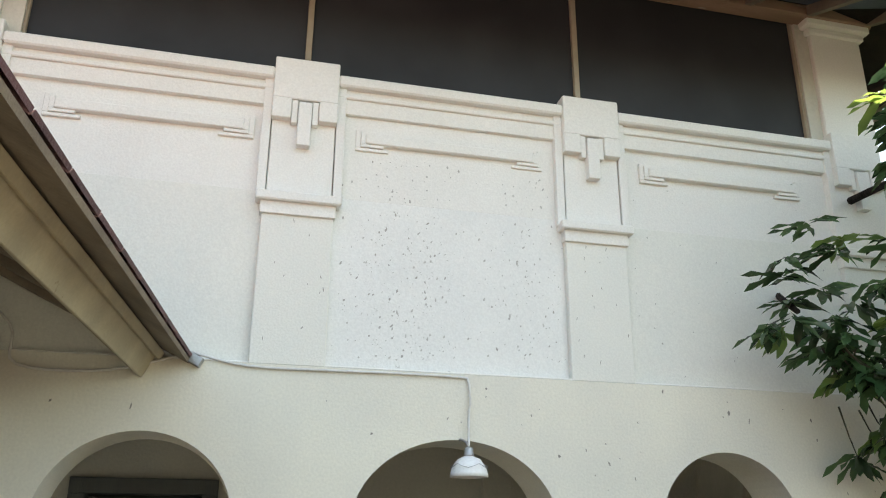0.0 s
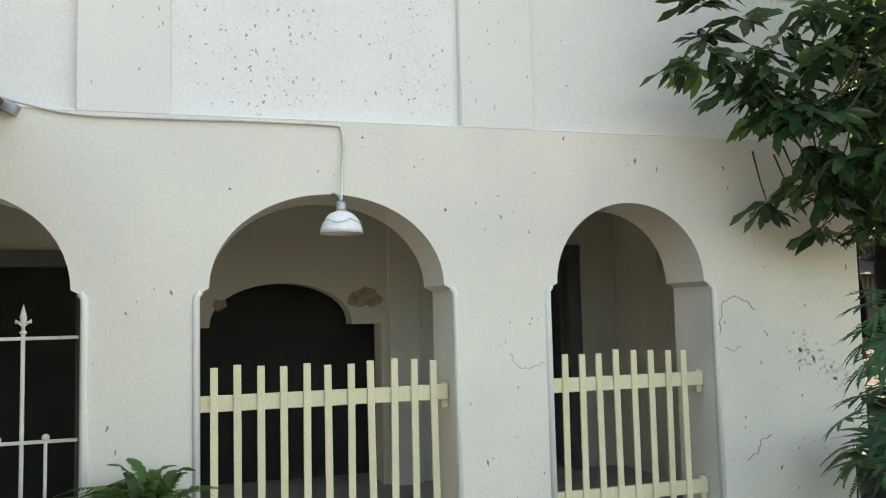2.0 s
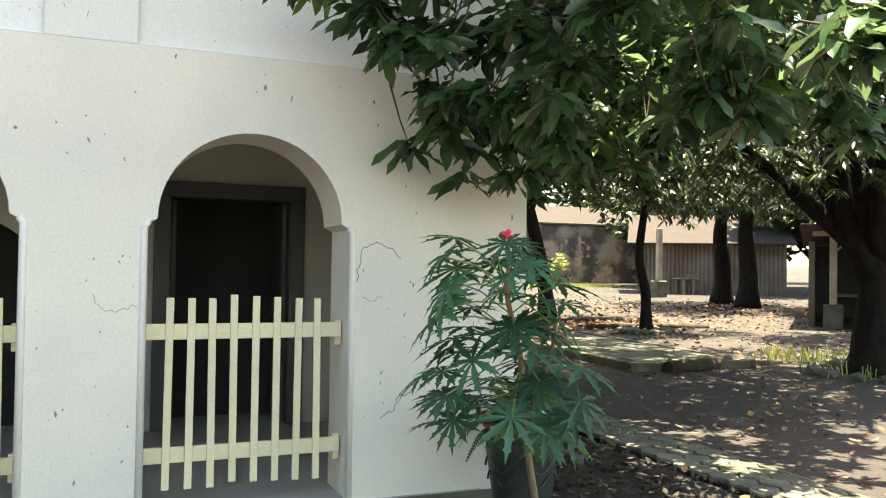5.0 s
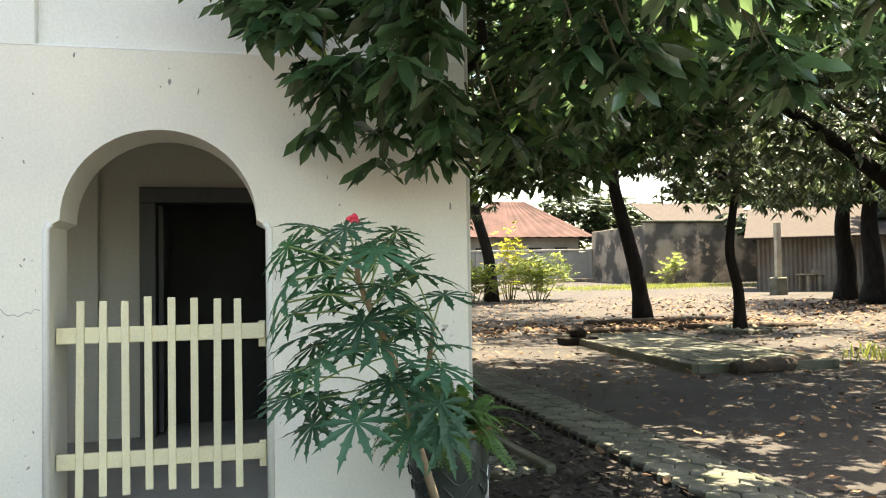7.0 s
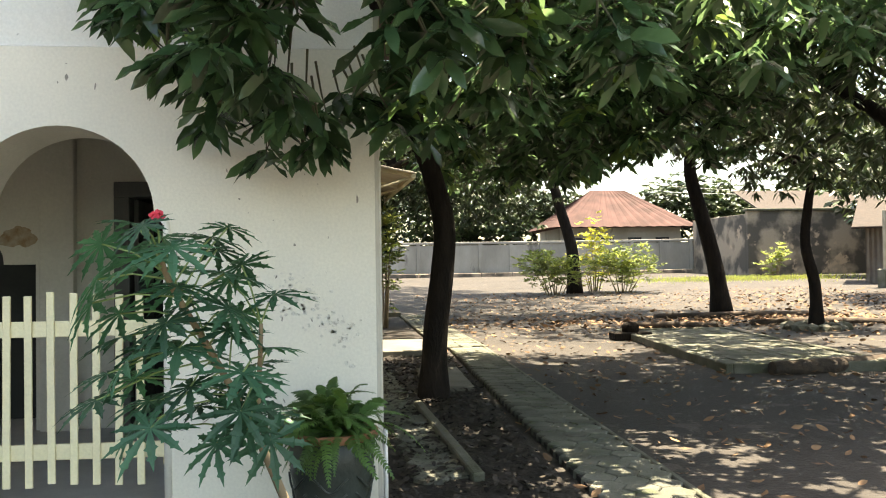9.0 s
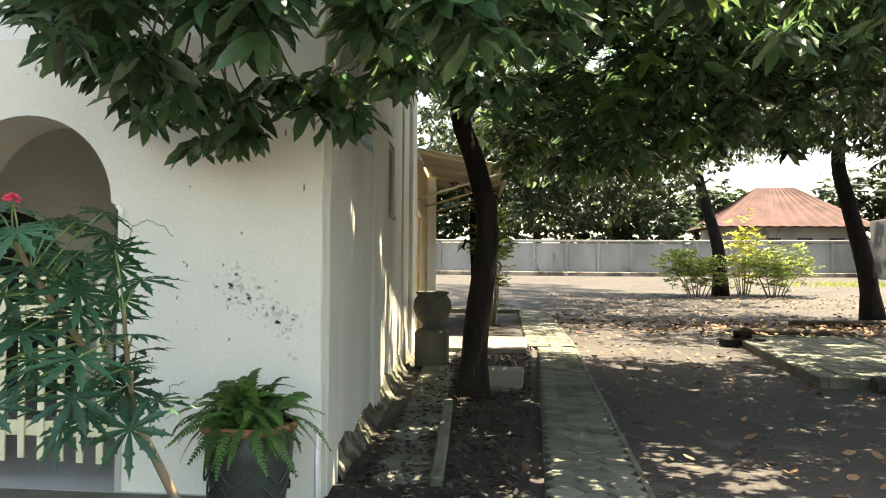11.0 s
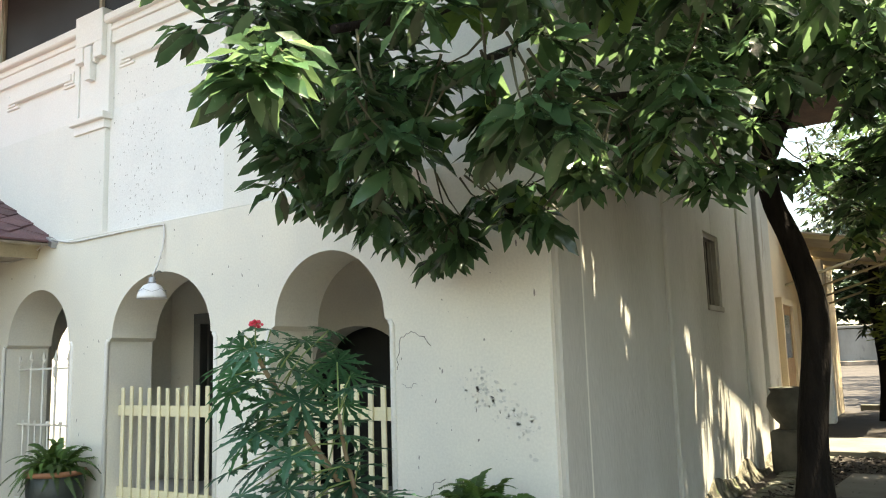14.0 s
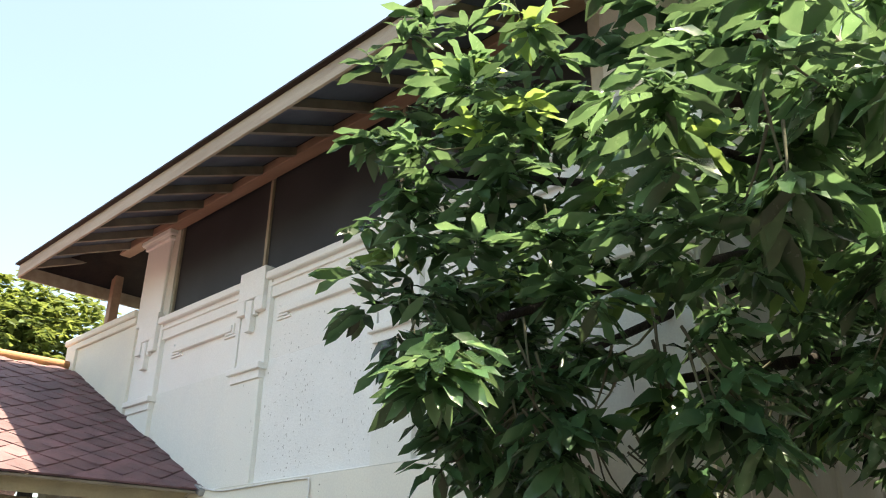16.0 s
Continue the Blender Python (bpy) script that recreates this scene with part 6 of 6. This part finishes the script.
def paved_path():
    rng = random.Random(5)
    px, py = 0.235 * 0.75, 0.19
    for lab, x0, y0, rows, cols, turn in (("narrow path of worn hexagonal concrete pavers", 4.96, -2.5, 57, 3, 0.0), ("far stretch of the hexagonal paver path", 4.80, 8.45, 47, 4, 1.9)):
        p = structure(new("pavement_path"), lab, "pavement")
        p.matrix_world = pose(x0, y0, 0, 0, 0, turn)
        part("bedding", bx(-0.10, px * (cols - 1) + 0.10, 0, rows * py, -0.02, 0.035), M_BED, p, "sandy joint bed")
        part("edging", bx(px * (cols - 1) + 0.105, px * (cols - 1) + 0.15, 0, rows * py, -0.02, 0.052, 0.008), M_KERB, p, "narrow concrete edge")
        for j in range(rows):
            for i in range(cols):
                shared("paver", HEX_ME, p, pose(i * px, (j + 0.5 + 0.5 * (i % 2)) * py, rng.uniform(-0.004, 0.008), rng.uniform(-1.2, 1.2), rng.uniform(-1.2, 1.2), rng.uniform(-1.5, 1.5)))
    q = structure(new("pavement_strip"), "sunken strip of mossy pavers along the wall foot", "pavement")
    for j in range(37):
        for i in range(2):
            u = 0.35 + j * py
            m = SIDE @ pose(0.36 + i * px, u + 0.095 * i, rng.uniform(0.0, 0.02), rng.uniform(-2, 2), rng.uniform(-2, 2), rng.uniform(-2, 2))
            shared("paver", HEX_ME, q, m)
    part("edging", bx(0.60, 0.68, 0.25, 3.0, -0.02, 0.10, 0.01, SIDE), M_KERB, q)
paved_path()

def platform():
    b = structure(new("pavement_platform"), "low platform of worn square pavers with a raised edge", "pavement")
    m = pose(8.02, 5.05, 0, 0, 0, -3.6)
    b.matrix_world = m
    part("core", bx(0.0, 1.95, 0.0, 5.4, -0.02, 0.05), M_BED, b)
    rng = random.Random(6)
    for j in range(25):
        for i in range(9):
            shared("paver", PAVER_ME, b, pose(0.11 + i * 0.215, 0.12 + j * 0.214, 0.04 + rng.uniform(0, 0.012), rng.uniform(-1.5, 1.5), rng.uniform(-1.5, 1.5), rng.uniform(-2, 2)))
    for x0, x1, y0, y1 in ((-0.1, -0.005, -0.1, 5.5), (1.955, 2.05, -0.1, 5.5), (-0.005, 1.955, -0.1, -0.005), (-0.005, 1.955, 5.42, 5.5)):
        part("edging", bx(x0, x1, y0, y1, -0.02, 0.12, 0.012), M_KERB, b)
platform()

def wing_tiles():
    d = 0.36
    h = d / 2
    tb = bmesh.new()
    pts = [(h, 0), (0, h), (-h, 0), (0, -h)]
    up = [tb.verts.new((x * 0.97, y * 0.97, 0.012 + 0.012 * (x > 0.05))) for x, y in pts]
    lo = [tb.verts.new((x * 0.985, y * 0.985, 0.0)) for x, y in pts]
    tb.faces.new(up)
    for k in range(4):
        tb.faces.new((lo[k], lo[(k + 1) % 4], up[(k + 1) % 4], up[k]))
    tb.normal_update()
    me = bpy.data.meshes.new("tile")
    tb.to_mesh(me)
    tv = [tuple(v.co) for v in tb.verts]
    tb.verts.index_update()
    tf = [tuple(v.index for v in f.verts) for f in tb.faces]
    tb.free()
    me.materials.append(M_TILE)
    hb = bmesh.new()
    hp = [(0.0, h), (-h, 0), (0.0, -h)]
    hu = [hb.verts.new((x * 0.97, y * 0.97, 0.018 if x == 0 else 0.012)) for x, y in hp]
    hl = [hb.verts.new((x * 0.985, y * 0.985, 0.0)) for x, y in hp]
    hb.faces.new(hu)
    for k in range(3):
        hb.faces.new((hl[k], hl[(k + 1) % 3], hu[(k + 1) % 3], hu[k]))
    half = bpy.data.meshes.new("tile")
    hb.normal_update()
    hb.to_mesh(half)
    hb.free()
    half.materials.append(M_TILE)
    rng = random.Random(7)
    rv, rf = [], []
    rows = int(4.3 / h)
    for i in range(rows + 1):
        for j in range(26):
            x, y = -i * h - 0.02, -j * d - (h if i % 2 else 0)
            z = rng.uniform(-0.003, 0.006)
            if i == 0:
                shared("tile", half, wing, pose(x, y, 0, 0, 0, 0))
            elif y > -4.45:
                shared("tile", me, wing, pose(x, y, z - 0.006, rng.uniform(-1, 1), rng.uniform(-1, 1), rng.uniform(-1, 1)))
            else:
                b = len(rv)
                rv += [(a + x, c + y, e + z - 0.006) for a, c, e in tv]
                rf += [tuple(q + b for q in f) for f in tf]
    o = mesh_from("tile_rest", rv, rf, M_TILEI, wing)
    o["kind"] = "stuff"
wing_tiles()

# overhead wires along the side of the house
for k, (dz, dx) in enumerate(((0.0, 0.0), (0.25, 0.2), (0.55, -0.1))):
    pts = [(2.9, 8.2, 4.0 + dz), (9.0 + dx, 17.0, 3.85 + dz), (16.0, 28.0, 4.3 + dz), (25.5, 42.0, 5.4 + dz)]
    w = part("overhead_wire", tube(bmesh.new(), curve_pts(pts, 6), 0.007, 5), M_CABLE)
    tagged(w, "thin pale overhead wire slung from the house wall", "wire", "overhead wires")
